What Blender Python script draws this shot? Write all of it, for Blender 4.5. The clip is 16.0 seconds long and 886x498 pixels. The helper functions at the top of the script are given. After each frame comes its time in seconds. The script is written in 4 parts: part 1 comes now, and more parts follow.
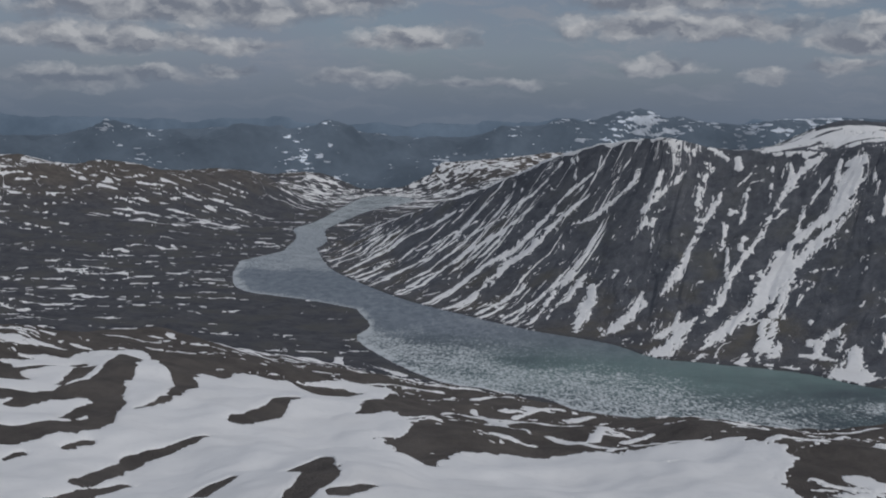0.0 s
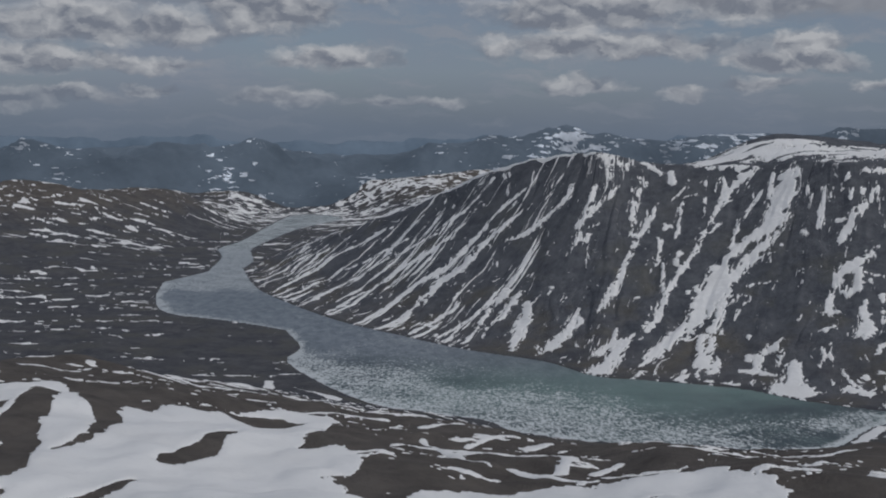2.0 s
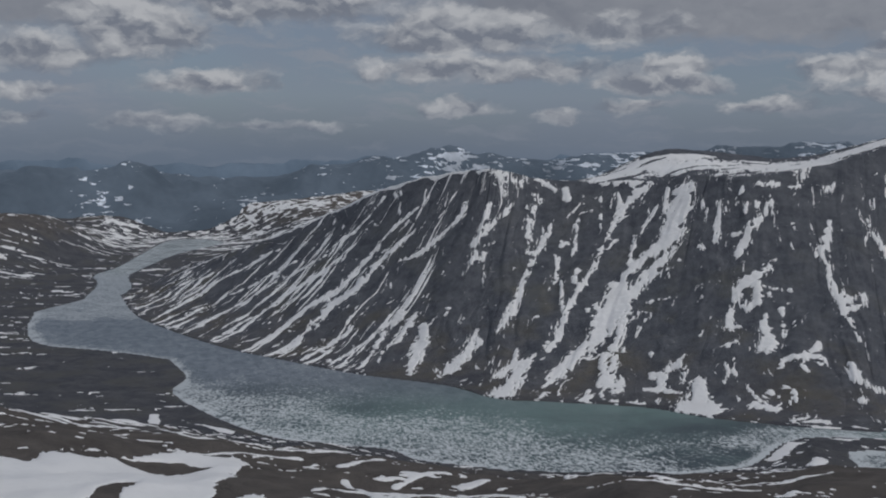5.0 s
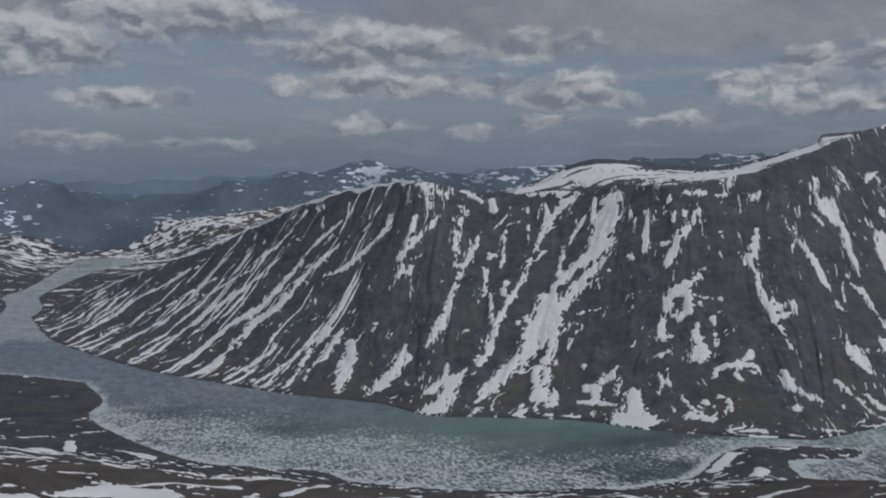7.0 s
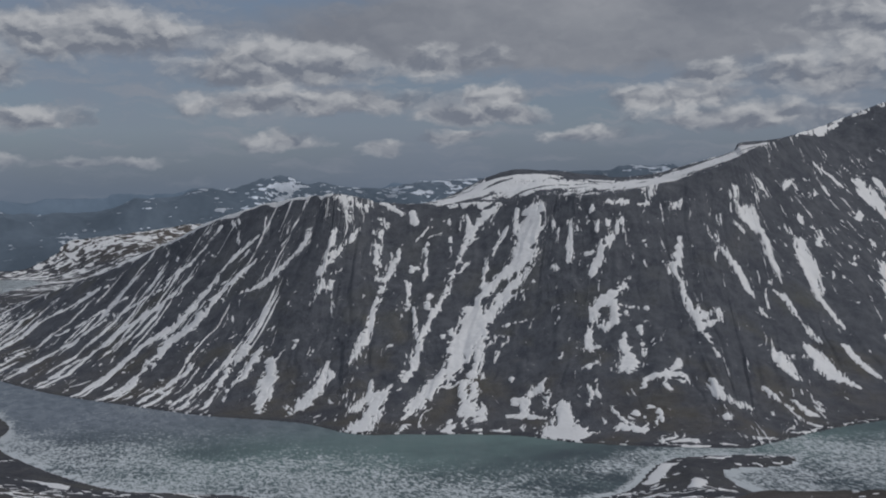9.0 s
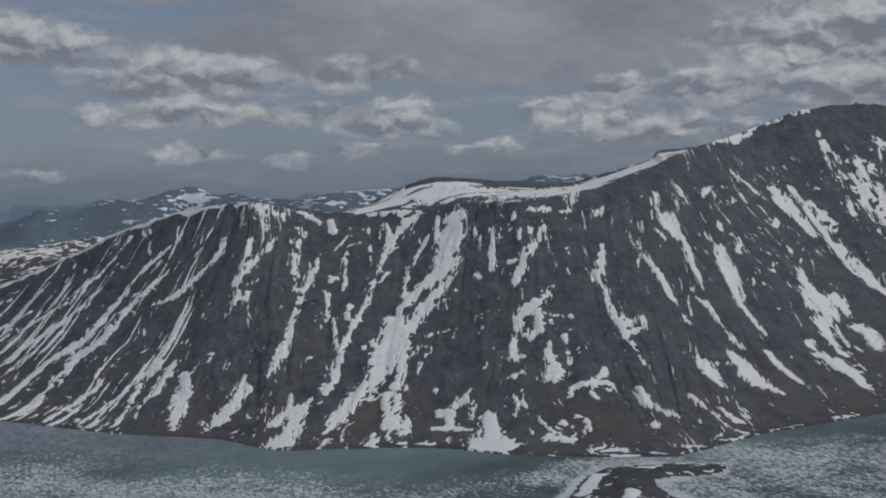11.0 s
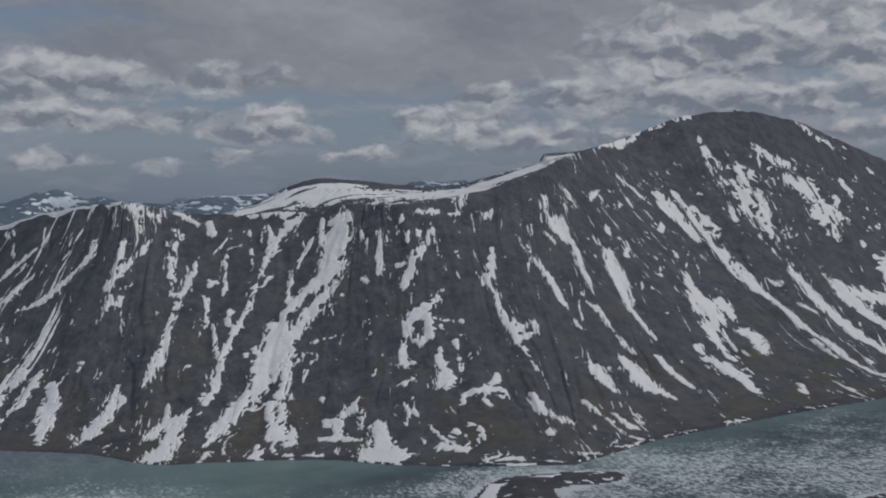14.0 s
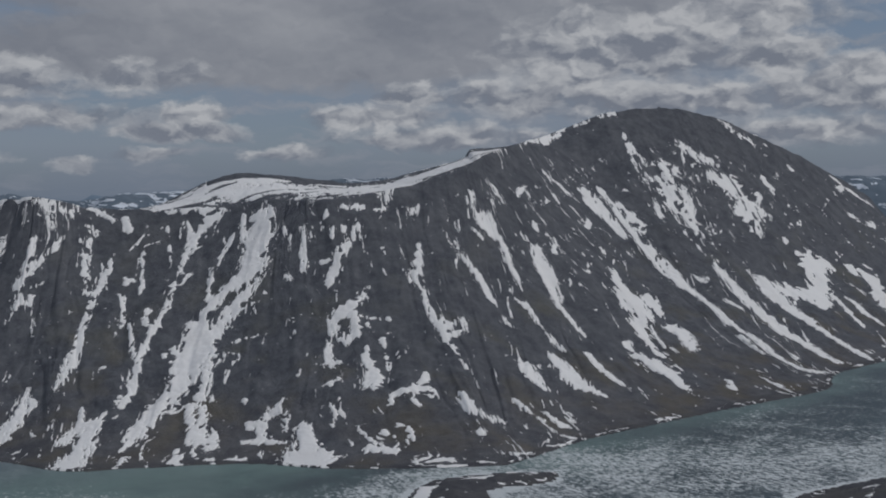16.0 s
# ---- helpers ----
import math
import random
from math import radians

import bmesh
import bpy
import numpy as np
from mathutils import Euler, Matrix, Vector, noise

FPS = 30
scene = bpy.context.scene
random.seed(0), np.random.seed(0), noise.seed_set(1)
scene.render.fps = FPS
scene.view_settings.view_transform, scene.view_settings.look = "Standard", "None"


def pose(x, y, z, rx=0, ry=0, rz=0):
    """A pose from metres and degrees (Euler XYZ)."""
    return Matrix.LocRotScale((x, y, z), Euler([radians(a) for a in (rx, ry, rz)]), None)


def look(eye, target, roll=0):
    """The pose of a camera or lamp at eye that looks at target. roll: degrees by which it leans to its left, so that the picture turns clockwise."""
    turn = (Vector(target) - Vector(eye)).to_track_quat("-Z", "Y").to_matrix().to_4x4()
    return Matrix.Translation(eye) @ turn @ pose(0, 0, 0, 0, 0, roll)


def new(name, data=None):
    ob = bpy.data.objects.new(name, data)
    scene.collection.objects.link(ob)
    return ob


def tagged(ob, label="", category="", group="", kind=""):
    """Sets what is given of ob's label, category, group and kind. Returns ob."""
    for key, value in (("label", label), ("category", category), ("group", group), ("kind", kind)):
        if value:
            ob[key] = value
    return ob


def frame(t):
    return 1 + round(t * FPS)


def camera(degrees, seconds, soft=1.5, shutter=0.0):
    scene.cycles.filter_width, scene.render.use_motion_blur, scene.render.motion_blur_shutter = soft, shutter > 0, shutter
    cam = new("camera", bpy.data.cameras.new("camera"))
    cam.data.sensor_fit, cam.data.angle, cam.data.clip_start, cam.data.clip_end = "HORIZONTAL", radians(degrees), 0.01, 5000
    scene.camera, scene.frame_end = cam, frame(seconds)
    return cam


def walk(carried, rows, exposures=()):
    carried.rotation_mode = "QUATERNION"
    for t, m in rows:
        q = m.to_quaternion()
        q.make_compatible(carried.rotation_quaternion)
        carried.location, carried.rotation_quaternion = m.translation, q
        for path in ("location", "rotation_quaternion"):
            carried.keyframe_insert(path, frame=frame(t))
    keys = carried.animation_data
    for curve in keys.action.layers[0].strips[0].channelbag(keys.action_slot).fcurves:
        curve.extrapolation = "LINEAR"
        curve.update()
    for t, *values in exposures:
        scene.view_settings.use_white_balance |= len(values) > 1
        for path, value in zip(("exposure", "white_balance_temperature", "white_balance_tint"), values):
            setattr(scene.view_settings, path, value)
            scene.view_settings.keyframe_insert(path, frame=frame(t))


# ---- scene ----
cam = camera(41.14, 16.0, soft=2.0)
# seconds, eye, yaw, pitch, roll
ROWS = [
    (0.0, 0.00, 0.00, 300.00, -0.000, -6.499, 1.147),
    (0.5, -2.40, 10.57, 298.67, -0.847, -6.259, 1.114),
    (1.0, -4.82, 21.09, 297.30, -1.781, -5.993, 1.013),
    (1.5, -7.24, 31.54, 295.90, -2.688, -5.779, 0.917),
    (2.0, -9.66, 41.94, 294.46, -3.636, -5.544, 0.890),
    (2.5, -12.05, 52.27, 292.99, -4.554, -5.323, 0.838),
    (3.0, -14.41, 62.55, 291.50, -5.552, -5.110, 0.719),
    (3.5, -16.72, 72.77, 289.98, -6.512, -4.929, 0.659),
    (4.0, -18.97, 82.94, 288.44, -7.513, -4.722, 0.564),
    (6.5, -28.89, 132.92, 280.53, -12.481, -3.820, 0.025),
    (7.0, -30.51, 142.75, 278.92, -13.546, -3.590, -0.184),
    (7.5, -31.99, 152.54, 277.32, -14.568, -3.395, -0.358),
    (8.0, -33.30, 162.26, 275.71, -15.685, -3.165, -0.579),
    (8.5, -34.44, 171.94, 274.12, -16.739, -2.990, -0.767),
    (9.0, -35.39, 181.57, 272.53, -17.865, -2.850, -0.894),
    (11.5, -36.89, 228.95, 264.81, -23.282, -2.241, -1.086),
    (12.0, -36.45, 238.28, 263.33, -24.327, -2.174, -1.092),
    (12.5, -35.73, 247.57, 261.88, -25.317, -2.113, -1.041),
    (13.0, -34.72, 256.80, 260.46, -26.366, -2.047, -0.916),
    (13.5, -33.41, 265.99, 259.08, -27.352, -2.001, -0.805),
    (14.0, -31.78, 275.14, 257.74, -28.364, -2.027, -0.717),
    (14.5, -29.82, 284.24, 256.43, -29.292, -2.071, -0.648),
    (15.0, -27.53, 293.30, 255.17, -30.303, -2.108, -0.631),
    (15.5, -24.88, 302.32, 253.96, -31.250, -2.147, -0.660),
    (16.0, -21.86, 311.29, 252.79, -32.273, -2.119, -0.672),
]


def aim(x, y, z, yaw, pitch, roll):
    ahead = Vector((-math.sin(radians(yaw)) * math.cos(radians(pitch)), math.cos(radians(yaw)) * math.cos(radians(pitch)), math.sin(radians(pitch))))
    return look((x, y, z), Vector((x, y, z)) + 100 * ahead, roll)


walk(cam, [(t, aim(*row)) for t, *row in ROWS], exposures=[(0.0, 0.05, 6390, 10), (16.0, 0.05, 6390, 10)])

# ---------------------------------------------------------------- world, sun
SUN_AZ, SUN_EL = 138.0, 44.0   # degrees: to the right of +y, above the horizon
SKY_STRENGTH = 0.07


def nd(tree, kind, **values):
    node = tree.nodes.new(kind)
    for key, value in values.items():
        if key in node.inputs.keys():
            node.inputs[key].default_value = value
    return node


def calc(tree, op, a, b=0.0, c=0.0, clamp=False):
    node = tree.nodes.new("ShaderNodeMath")
    node.operation, node.use_clamp = op, clamp
    for socket, value in zip(node.inputs, (a, b, c)):
        if isinstance(value, (int, float)):
            socket.default_value = value
        else:
            tree.links.new(value, socket)
    return node.outputs[0]


def blend(tree, fac, a, b):
    node = tree.nodes.new("ShaderNodeMix")
    node.data_type = "RGBA"
    for index, value in ((0, fac), (6, a), (7, b)):
        if isinstance(value, (int, float)):
            node.inputs[index].default_value = value
        elif isinstance(value, tuple):
            node.inputs[index].default_value = (*value, 1)
        else:
            tree.links.new(value, node.inputs[index])
    return node.outputs[2]


def fbm(tree, vector, scale, detail=6.0, rough=0.55, distort=0.0):
    node = nd(tree, "ShaderNodeTexNoise", Scale=scale, Detail=detail, Roughness=rough, Distortion=distort)
    tree.links.new(vector, node.inputs["Vector"])
    return node.outputs["Fac"]


# clouds: azimuth, elevation, half width, half height (degrees), weight
CUMULUS = [
    (-5.0, 5.9, 3.0, 1.5, 1.0), (1.1, 7.4, 5.0, 1.3, 0.9), (10.1, 6.0, 4.1, 1.15, 1.0), (11.2, 4.25, 5.8, 0.65, 0.8),
    (20.5, 4.4, 1.4, 0.65, 0.9), (20.0, 3.6, 2.3, 0.5, 0.8), (18.1, 6.2, 2.0, 0.75, 0.7), (-2.0, 3.6, 2.5, 0.55, 0.8),
    (-4.1, 1.6, 2.0, 0.45, 0.7), (1.7, 1.5, 2.6, 0.28, 0.7), (10.1, 2.5, 1.6, 0.42, 0.8), (14.8, 2.1, 0.9, 0.3, 0.7),
    (24.7, 2.6, 1.7, 0.35, 0.7), (18.4, 2.6, 1.4, 0.35, 0.7), (-16.5, 3.2, 3.6, 0.7, 0.9), (-11.3, 3.1, 2.5, 0.42, 0.8),
    (-18.0, 1.3, 3.0, 0.5, 0.7), (-13.5, 1.5, 1.7, 0.35, 0.7), (-10.5, 1.8, 1.1, 0.3, 0.8),
]
TOWERS = [
    (42.7, 7.3, 2.7, 1.7, 1.0), (38.9, 7.0, 3.3, 1.8, 0.9), (46.5, 8.6, 4.0, 1.1, 0.9), (47.8, 6.9, 2.2, 1.2, 1.0),
    (31.0, 5.2, 1.5, 0.65, 1.0), (29.0, 4.2, 2.6, 0.75, 0.9), (32.3, 3.2, 3.8, 0.6, 0.7), (36.4, 5.2, 3.4, 1.1, 0.7),
    (-12.5, 4.8, 6.5, 0.9, 0.8), (43.0, 4.8, 6.0, 1.0, 0.7), (51.5, 5.2, 4.0, 1.3, 0.8), (50.0, 3.2, 5.0, 0.6, 0.6),
]
DECK = [(23.5, 7.5, 12.0, 1.9, 1.0), (22.0, 10.5, 13.0, 1.8, 1.0), (33.0, 9.5, 10.0, 2.0, 1.0), (-14.0, 7.5, 9.0, 1.6, 0.8)]


def make_world():
    world = bpy.data.worlds.new("sky")
    scene.world = world
    world.use_nodes = True
    t = world.node_tree
    t.nodes.clear()
    way = t.nodes.new("ShaderNodeTexCoord").outputs["Generated"]
    split = t.nodes.new("ShaderNodeSeparateXYZ")
    t.links.new(way, split.inputs[0])
    x, y, z = split.outputs
    az = calc(t, "MULTIPLY", calc(t, "ARCTAN2", x, y), 180 / math.pi)
    el = calc(t, "MULTIPLY", calc(t, "ARCSINE", z), 180 / math.pi)
    plane = t.nodes.new("ShaderNodeCombineXYZ")
    t.links.new(calc(t, "MULTIPLY", az, 0.7), plane.inputs[0])
    t.links.new(calc(t, "MULTIPLY", el, 1.25), plane.inputs[1])
    curl = nd(t, "ShaderNodeTexNoise", Scale=0.7, Detail=7.0, Roughness=0.6)
    t.links.new(plane.outputs[0], curl.inputs["Vector"])
    curls = t.nodes.new("ShaderNodeSeparateXYZ")
    t.links.new(curl.outputs["Color"], curls.inputs[0])
    cx, cy, cz = curls.outputs
    near_az = calc(t, "ADD", az, calc(t, "MULTIPLY", calc(t, "SUBTRACT", cx, 0.5), 3.0))
    near_el = calc(t, "ADD", el, calc(t, "MULTIPLY", calc(t, "SUBTRACT", cy, 0.5), 1.5))
    lumps = fbm(t, plane.outputs[0], 0.8, 6.0, 0.55)
    broad = fbm(t, plane.outputs[0], 0.13, 5.0, 0.55)

    def billow(rise, across):
        """Rounded heads of cloud; rise and across shift them, in degrees."""
        where = t.nodes.new("ShaderNodeCombineXYZ")
        t.links.new(calc(t, "MULTIPLY_ADD", near_az, 0.75, 0.75 * across), where.inputs[0])
        t.links.new(calc(t, "MULTIPLY_ADD", near_el, 1.15, 1.15 * rise), where.inputs[1])
        cells = nd(t, "ShaderNodeTexVoronoi", Scale=0.7, Detail=3.0, Roughness=0.45)
        cells.feature = "SMOOTH_F1"
        cells.inputs["Smoothness"].default_value = 0.35
        t.links.new(where.outputs[0], cells.inputs["Vector"])
        return calc(t, "SUBTRACT", 1.0, cells.outputs["Distance"])

    heads = billow(0.0, 0.0)
    relief = calc(t, "SUBTRACT", heads, billow(0.32, 0.18))

    def bank(clouds):
        body, light = None, None
        for a0, e0, hw, hh, weight in clouds:
            u = calc(t, "MULTIPLY_ADD", near_az, 0.76 / hw, -0.76 * a0 / hw)
            v = calc(t, "MULTIPLY_ADD", near_el, 0.83 / hh, -0.83 * e0 / hh)
            low = calc(t, "MULTIPLY", calc(t, "MINIMUM", v, 0.0), 0.6)   # flat bases
            r2 = calc(t, "MULTIPLY_ADD", u, u, calc(t, "MULTIPLY_ADD", v, v, calc(t, "MULTIPLY", low, low)))
            lump = calc(t, "MULTIPLY_ADD", r2, -weight, weight)
            top = calc(t, "MULTIPLY", v, calc(t, "ADD", lump, 0.5, clamp=True))
            body = lump if body is None else calc(t, "MAXIMUM", body, lump)
            light = top if light is None else calc(t, "MAXIMUM", light, top)
        return body, light

    body, light = bank(CUMULUS + TOWERS)
    deck, _ = bank(DECK)
    thick = calc(t, "MULTIPLY_ADD", calc(t, "SUBTRACT", lumps, 0.5), 0.8, calc(t, "MULTIPLY_ADD", calc(t, "SUBTRACT", heads, 0.5), 0.7, body))
    veil = calc(t, "MULTIPLY_ADD", calc(t, "SUBTRACT", broad, 0.40), 3.2, calc(t, "MULTIPLY", el, 0.03))
    veil = calc(t, "MULTIPLY_ADD", veil, 0.75, 0.18, clamp=True)
    dens = calc(t, "MULTIPLY_ADD", thick, 1.25, 0.66, clamp=True)
    grey = calc(t, "MULTIPLY_ADD", calc(t, "MULTIPLY_ADD", calc(t, "SUBTRACT", broad, 0.5), 1.6, deck), 1.6, 0.5, clamp=True)
    sky = t.nodes.new("ShaderNodeTexSky")
    sky.sky_type, sky.sun_disc = "NISHITA", False
    sky.sun_elevation, sky.sun_rotation = radians(SUN_EL), radians(SUN_AZ)
    sky.air_density, sky.dust_density, sky.ozone_density = 1.0, 1.2, 1.5
    grade = nd(t, "ShaderNodeVectorMath")
    grade.operation = "SCALE"
    t.links.new(sky.outputs[0], grade.inputs[0])
    grade.inputs["Scale"].default_value = SKY_STRENGTH
    blue = blend(t, 0.55, grade.outputs[0], (0.085, 0.125, 0.21))
    glow = calc(t, "MULTIPLY_ADD", light, 0.70, calc(t, "MULTIPLY_ADD", calc(t, "SUBTRACT", lumps, 0.5), 1.0, calc(t, "MULTIPLY", relief, 1.5)))
    glow = calc(t, "ADD", glow, 0.28, clamp=True)
    white = blend(t, glow, (0.160, 0.177, 0.214), (0.385, 0.393, 0.410))
    out = blend(t, veil, blue, (0.185, 0.212, 0.265))
    dull = calc(t, "MULTIPLY_ADD", relief, 0.35, calc(t, "MULTIPLY", calc(t, "SUBTRACT", broad, 0.35), 2.0), clamp=True)
    flatten = t.nodes.new("ShaderNodeCombineXYZ")
    t.links.new(calc(t, "MULTIPLY", near_az, 0.20), flatten.inputs[0])
    t.links.new(calc(t, "MULTIPLY", near_el, 1.3), flatten.inputs[1])
    strata = calc(t, "MULTIPLY", calc(t, "SUBTRACT", fbm(t, flatten.outputs[0], 0.9, 6.0, 0.6), 0.50), 5.0, clamp=True)
    out = blend(t, calc(t, "MULTIPLY", strata, 0.9), out, (0.235, 0.25, 0.285))
    out = blend(t, grey, out, blend(t, dull, (0.172, 0.186, 0.218), (0.29, 0.30, 0.325)))
    out = blend(t, dens, out, white)
    # haze towards the horizon
    haze = calc(t, "MULTIPLY", calc(t, "SUBTRACT", 3.0, el), 0.30, clamp=True)
    out = blend(t, calc(t, "MULTIPLY", haze, 0.8), out, (0.112, 0.143, 0.190))
    back = nd(t, "ShaderNodeBackground", Strength=1.0)
    t.links.new(out, back.inputs["Color"])
    t.links.new(back.outputs[0], t.nodes.new("ShaderNodeOutputWorld").inputs[0])


make_world()
sun = new("sun", bpy.data.lights.new("sun", "SUN"))
sun.data.energy, sun.data.angle, sun.data.color = 1.1, radians(6), (1.0, 0.975, 0.95)
_a, _e = radians(SUN_AZ), radians(SUN_EL)
sun.matrix_world = look((0, 0, 0), (-math.sin(_a) * math.cos(_e), -math.cos(_a) * math.cos(_e), -math.sin(_e)))

# ---------------------------------------------------------------- plan
# far shore of the lake, at the foot of the mountain, and the brow above it
FOOT = [(-280, 2600), (-219, 2274), (-136, 2056), (-55, 1887), (32, 1763), (123, 1646), (222, 1558), (270, 1468),
        (330, 1440), (430, 1395), (494, 1323), (618, 1248), (668, 1253), (779, 1294), (915, 1319), (1049, 1341),
        (1201, 1358), (1274, 1381), (1379, 1457), (1559, 1508), (1900, 1620), (2400, 1800)]
BROW = [(-180, 2830, 34), (-50, 2520, 95), (90, 2290, 165), (190, 2120, 227), (280, 2010, 258), (340, 1940, 268),
        (375, 1915, 266), (440, 1925, 254), (580, 1850, 252), (650, 1790, 262), (700, 1740, 262), (800, 1745, 275),
        (880, 1760, 292), (960, 1790, 312), (1022, 1843, 330), (1150, 1930, 354), (1370, 2120, 388), (1520, 2140, 431),
        (1668, 2151, 449), (1830, 2150, 435), (2150, 2200, 360), (2600, 2350, 265)]
# the land behind the brow
CROWN = [(-120, 2930, 15), (30, 2640, 85), (170, 2400, 150), (270, 2230, 200), (360, 2110, 238), (420, 2040, 250),
         (450, 2020, 252), (520, 2060, 237), (624, 1959, 296), (700, 1960, 303), (790, 1975, 295), (880, 1985, 291),
         (960, 1960, 305), (1040, 1930, 329), (1080, 1960, 346), (1230, 2060, 358), (1440, 2230, 386), (1580, 2230, 427),
         (1720, 2240, 444), (1900, 2240, 428), (2230, 2290, 354), (2680, 2440, 255)]
NEAR = [(2400, 1400), (1600, 1100), (1100, 1010), (889, 1000), (778, 1000), (700, 975), (600, 985), (541, 1075),
        (562, 1167), (620, 1160), (655, 1188), (594, 1220), (539, 1225), (495, 1189), (441, 1128), (360, 1105),
        (278, 1113), (233, 1132), (163, 1174), (132, 1196), (109, 1240), (13, 1290), (-54, 1397), (-114, 1553),
        (-101, 1647), (-125, 1760), (-142, 1805), (-240, 1888), (-334, 1956), (-382, 2122), (-407, 2351)]
UPPER = [(-346, 2529), (-352, 2823), (-386, 3029), (-351, 3247), (-320, 3802), (-278, 4265), (-177, 4294), (-99, 4089),
         (-221, 3668), (-293, 3126), (-300, 2972), (-273, 2774), (-274, 2640)]


def smooth(points, n):
    """A Catmull-Rom line through the points, n steps each."""
    p = np.array(points, float)
    p = np.vstack([2 * p[0] - p[1], p, 2 * p[-1] - p[-2]])
    k = np.linspace(0, 1, n, endpoint=False)[:, None]
    out = []
    for a, b, c, d in zip(p[:-3], p[1:-2], p[2:-1], p[3:]):
        out.append(0.5 * (2 * b + (c - a) * k + (2 * a - 5 * b + 4 * c - d) * k**2 + (3 * b - a - 3 * c + d) * k**3))
    return np.vstack([*out, p[-2:-1]])


# ---- numpy noise ----
def hashed(i, j, seed):
    h = (i.astype(np.int64) * 374761393 + j.astype(np.int64) * 668265263 + seed * 1442695041) & 0xFFFFFFFF
    h = ((h ^ (h >> 13)) * 1274126177) & 0xFFFFFFFF
    return ((h ^ (h >> 16)) & 0xFFFF) / 65535.0


def value_noise(x, y, seed=0):
    i, j = np.floor(x), np.floor(y)
    u, v = x - i, y - j
    u, v = u * u * u * (u * (u * 6 - 15) + 10), v * v * v * (v * (v * 6 - 15) + 10)
    a, b, c, d = hashed(i, j, seed), hashed(i + 1, j, seed), hashed(i, j + 1, seed), hashed(i + 1, j + 1, seed)
    return (a * (1 - u) + b * u) * (1 - v) + (c * (1 - u) + d * u) * v - 0.5


def octaves(x, y, n, seed=0, gain=0.5):
    total, amp = 0.0, 1.0
    for k in range(n):
        total = total + amp * value_noise(x * 2.03**k + 17.3 * k, y * 2.03**k - 9.1 * k, seed + k)
        amp *= gain
    return total


def step(a, b, x):
    k = np.clip((x - a) / (b - a), 0, 1)
    return k * k * (3 - 2 * k)


def inside_distance(x, y, poly):
    """Distance to the closed outline: positive outside, negative inside."""
    p = np.array(poly, float)[:, :2]
    best, inside = np.full(x.shape, 1e9), np.zeros(x.shape, bool)
    for (ax, ay), (bx, by) in zip(p, np.roll(p, -1, 0)):
        dx, dy = bx - ax, by - ay
        k = np.clip(((x - ax) * dx + (y - ay) * dy) / (dx * dx + dy * dy + 1e-9), 0, 1)
        best = np.minimum(best, (x - ax - k * dx) ** 2 + (y - ay - k * dy) ** 2)
        if dy:
            inside ^= ((ay > y) != (by > y)) & (x < dx * (y - ay) / dy + ax)
    return np.where(inside, -1, 1) * np.sqrt(best)


def lake_outline():
    return np.vstack([smooth(FOOT, 4), smooth(NEAR, 3), smooth(UPPER, 3)])


# ---- the mountain face, as a sheet over (s along the shore, t up the slope) ----
def face(s, t):
    """Place of (s, t); s runs along the shore in steps of the lists, t from the shore (0) to the brow (1) and over it (2)."""
    f, b, c = smooth([(*p, 0) for p in FOOT], 16), smooth(BROW, 16), smooth(CROWN, 16)
    at = np.arange(len(f)) / 16
    line = lambda p: np.stack([np.interp(s, at, p[:, k]) for k in range(3)], -1)  # noqa: E731
    mean = lambda p: np.stack([np.convolve(np.pad(p[:, k], 20, "reflect", reflect_type="odd"), np.hanning(43)[1:-1] / np.hanning(43).sum(), "valid") for k in range(3)], -1)  # noqa: E731
    fm, bm = line(mean(f)), line(mean(b))
    f, b, c = line(f), line(b), line(c)
    k = np.clip(t, -0.1, 1)[..., None]
    j = np.clip(t - 1, 0, 1)[..., None]
    j2 = np.clip(t - 2, 0, 1)[..., None]
    p = fm + (bm - fm) * k + (f - fm) * (1 - np.maximum(k, 0)) ** 4 + (b - bm) * np.maximum(k, 0) ** 4
    p[..., 2] = (bm[..., 2] + (b - bm)[..., 2] * np.maximum(k[..., 0], 0) ** 4) * np.sign(k[..., 0]) * np.abs(k[..., 0]) ** 1.55
    p = p + (c - b) * j
    p[..., 0] += 150 * j2[..., 0]
    p[..., 1] += 500 * j2[..., 0]
    p[..., 2] -= np.maximum(c[..., 2] + 15, 20) * j2[..., 0] ** 1.2
    # ribs and gullies that run down the slope
    bend = 0.35 * octaves(s * 1.7, t * 4.0, 3, 3)
    rib = 6 * octaves((s + bend) * 3.0, t * 1.6, 3, 5) + 0.6 * octaves((s + bend) * 13, t * 5, 3, 9)
    rib = rib - 34 * (0.25 - np.abs(octaves((s + bend) * 1.9 + 3.7, t * 1.1, 2, 15))).clip(0, 1) ** 2
    crag = 5 * octaves(p[..., 0] / 40, p[..., 1] / 40, 5, 21, 0.55)
    w = step(0.02, 0.35, t) * (1 - 0.75 * step(0.93, 1.05, t))
    p[..., 2] += (rib * w + crag * (0.25 + 0.75 * w) * step(0.0, 0.12, t))
    return p


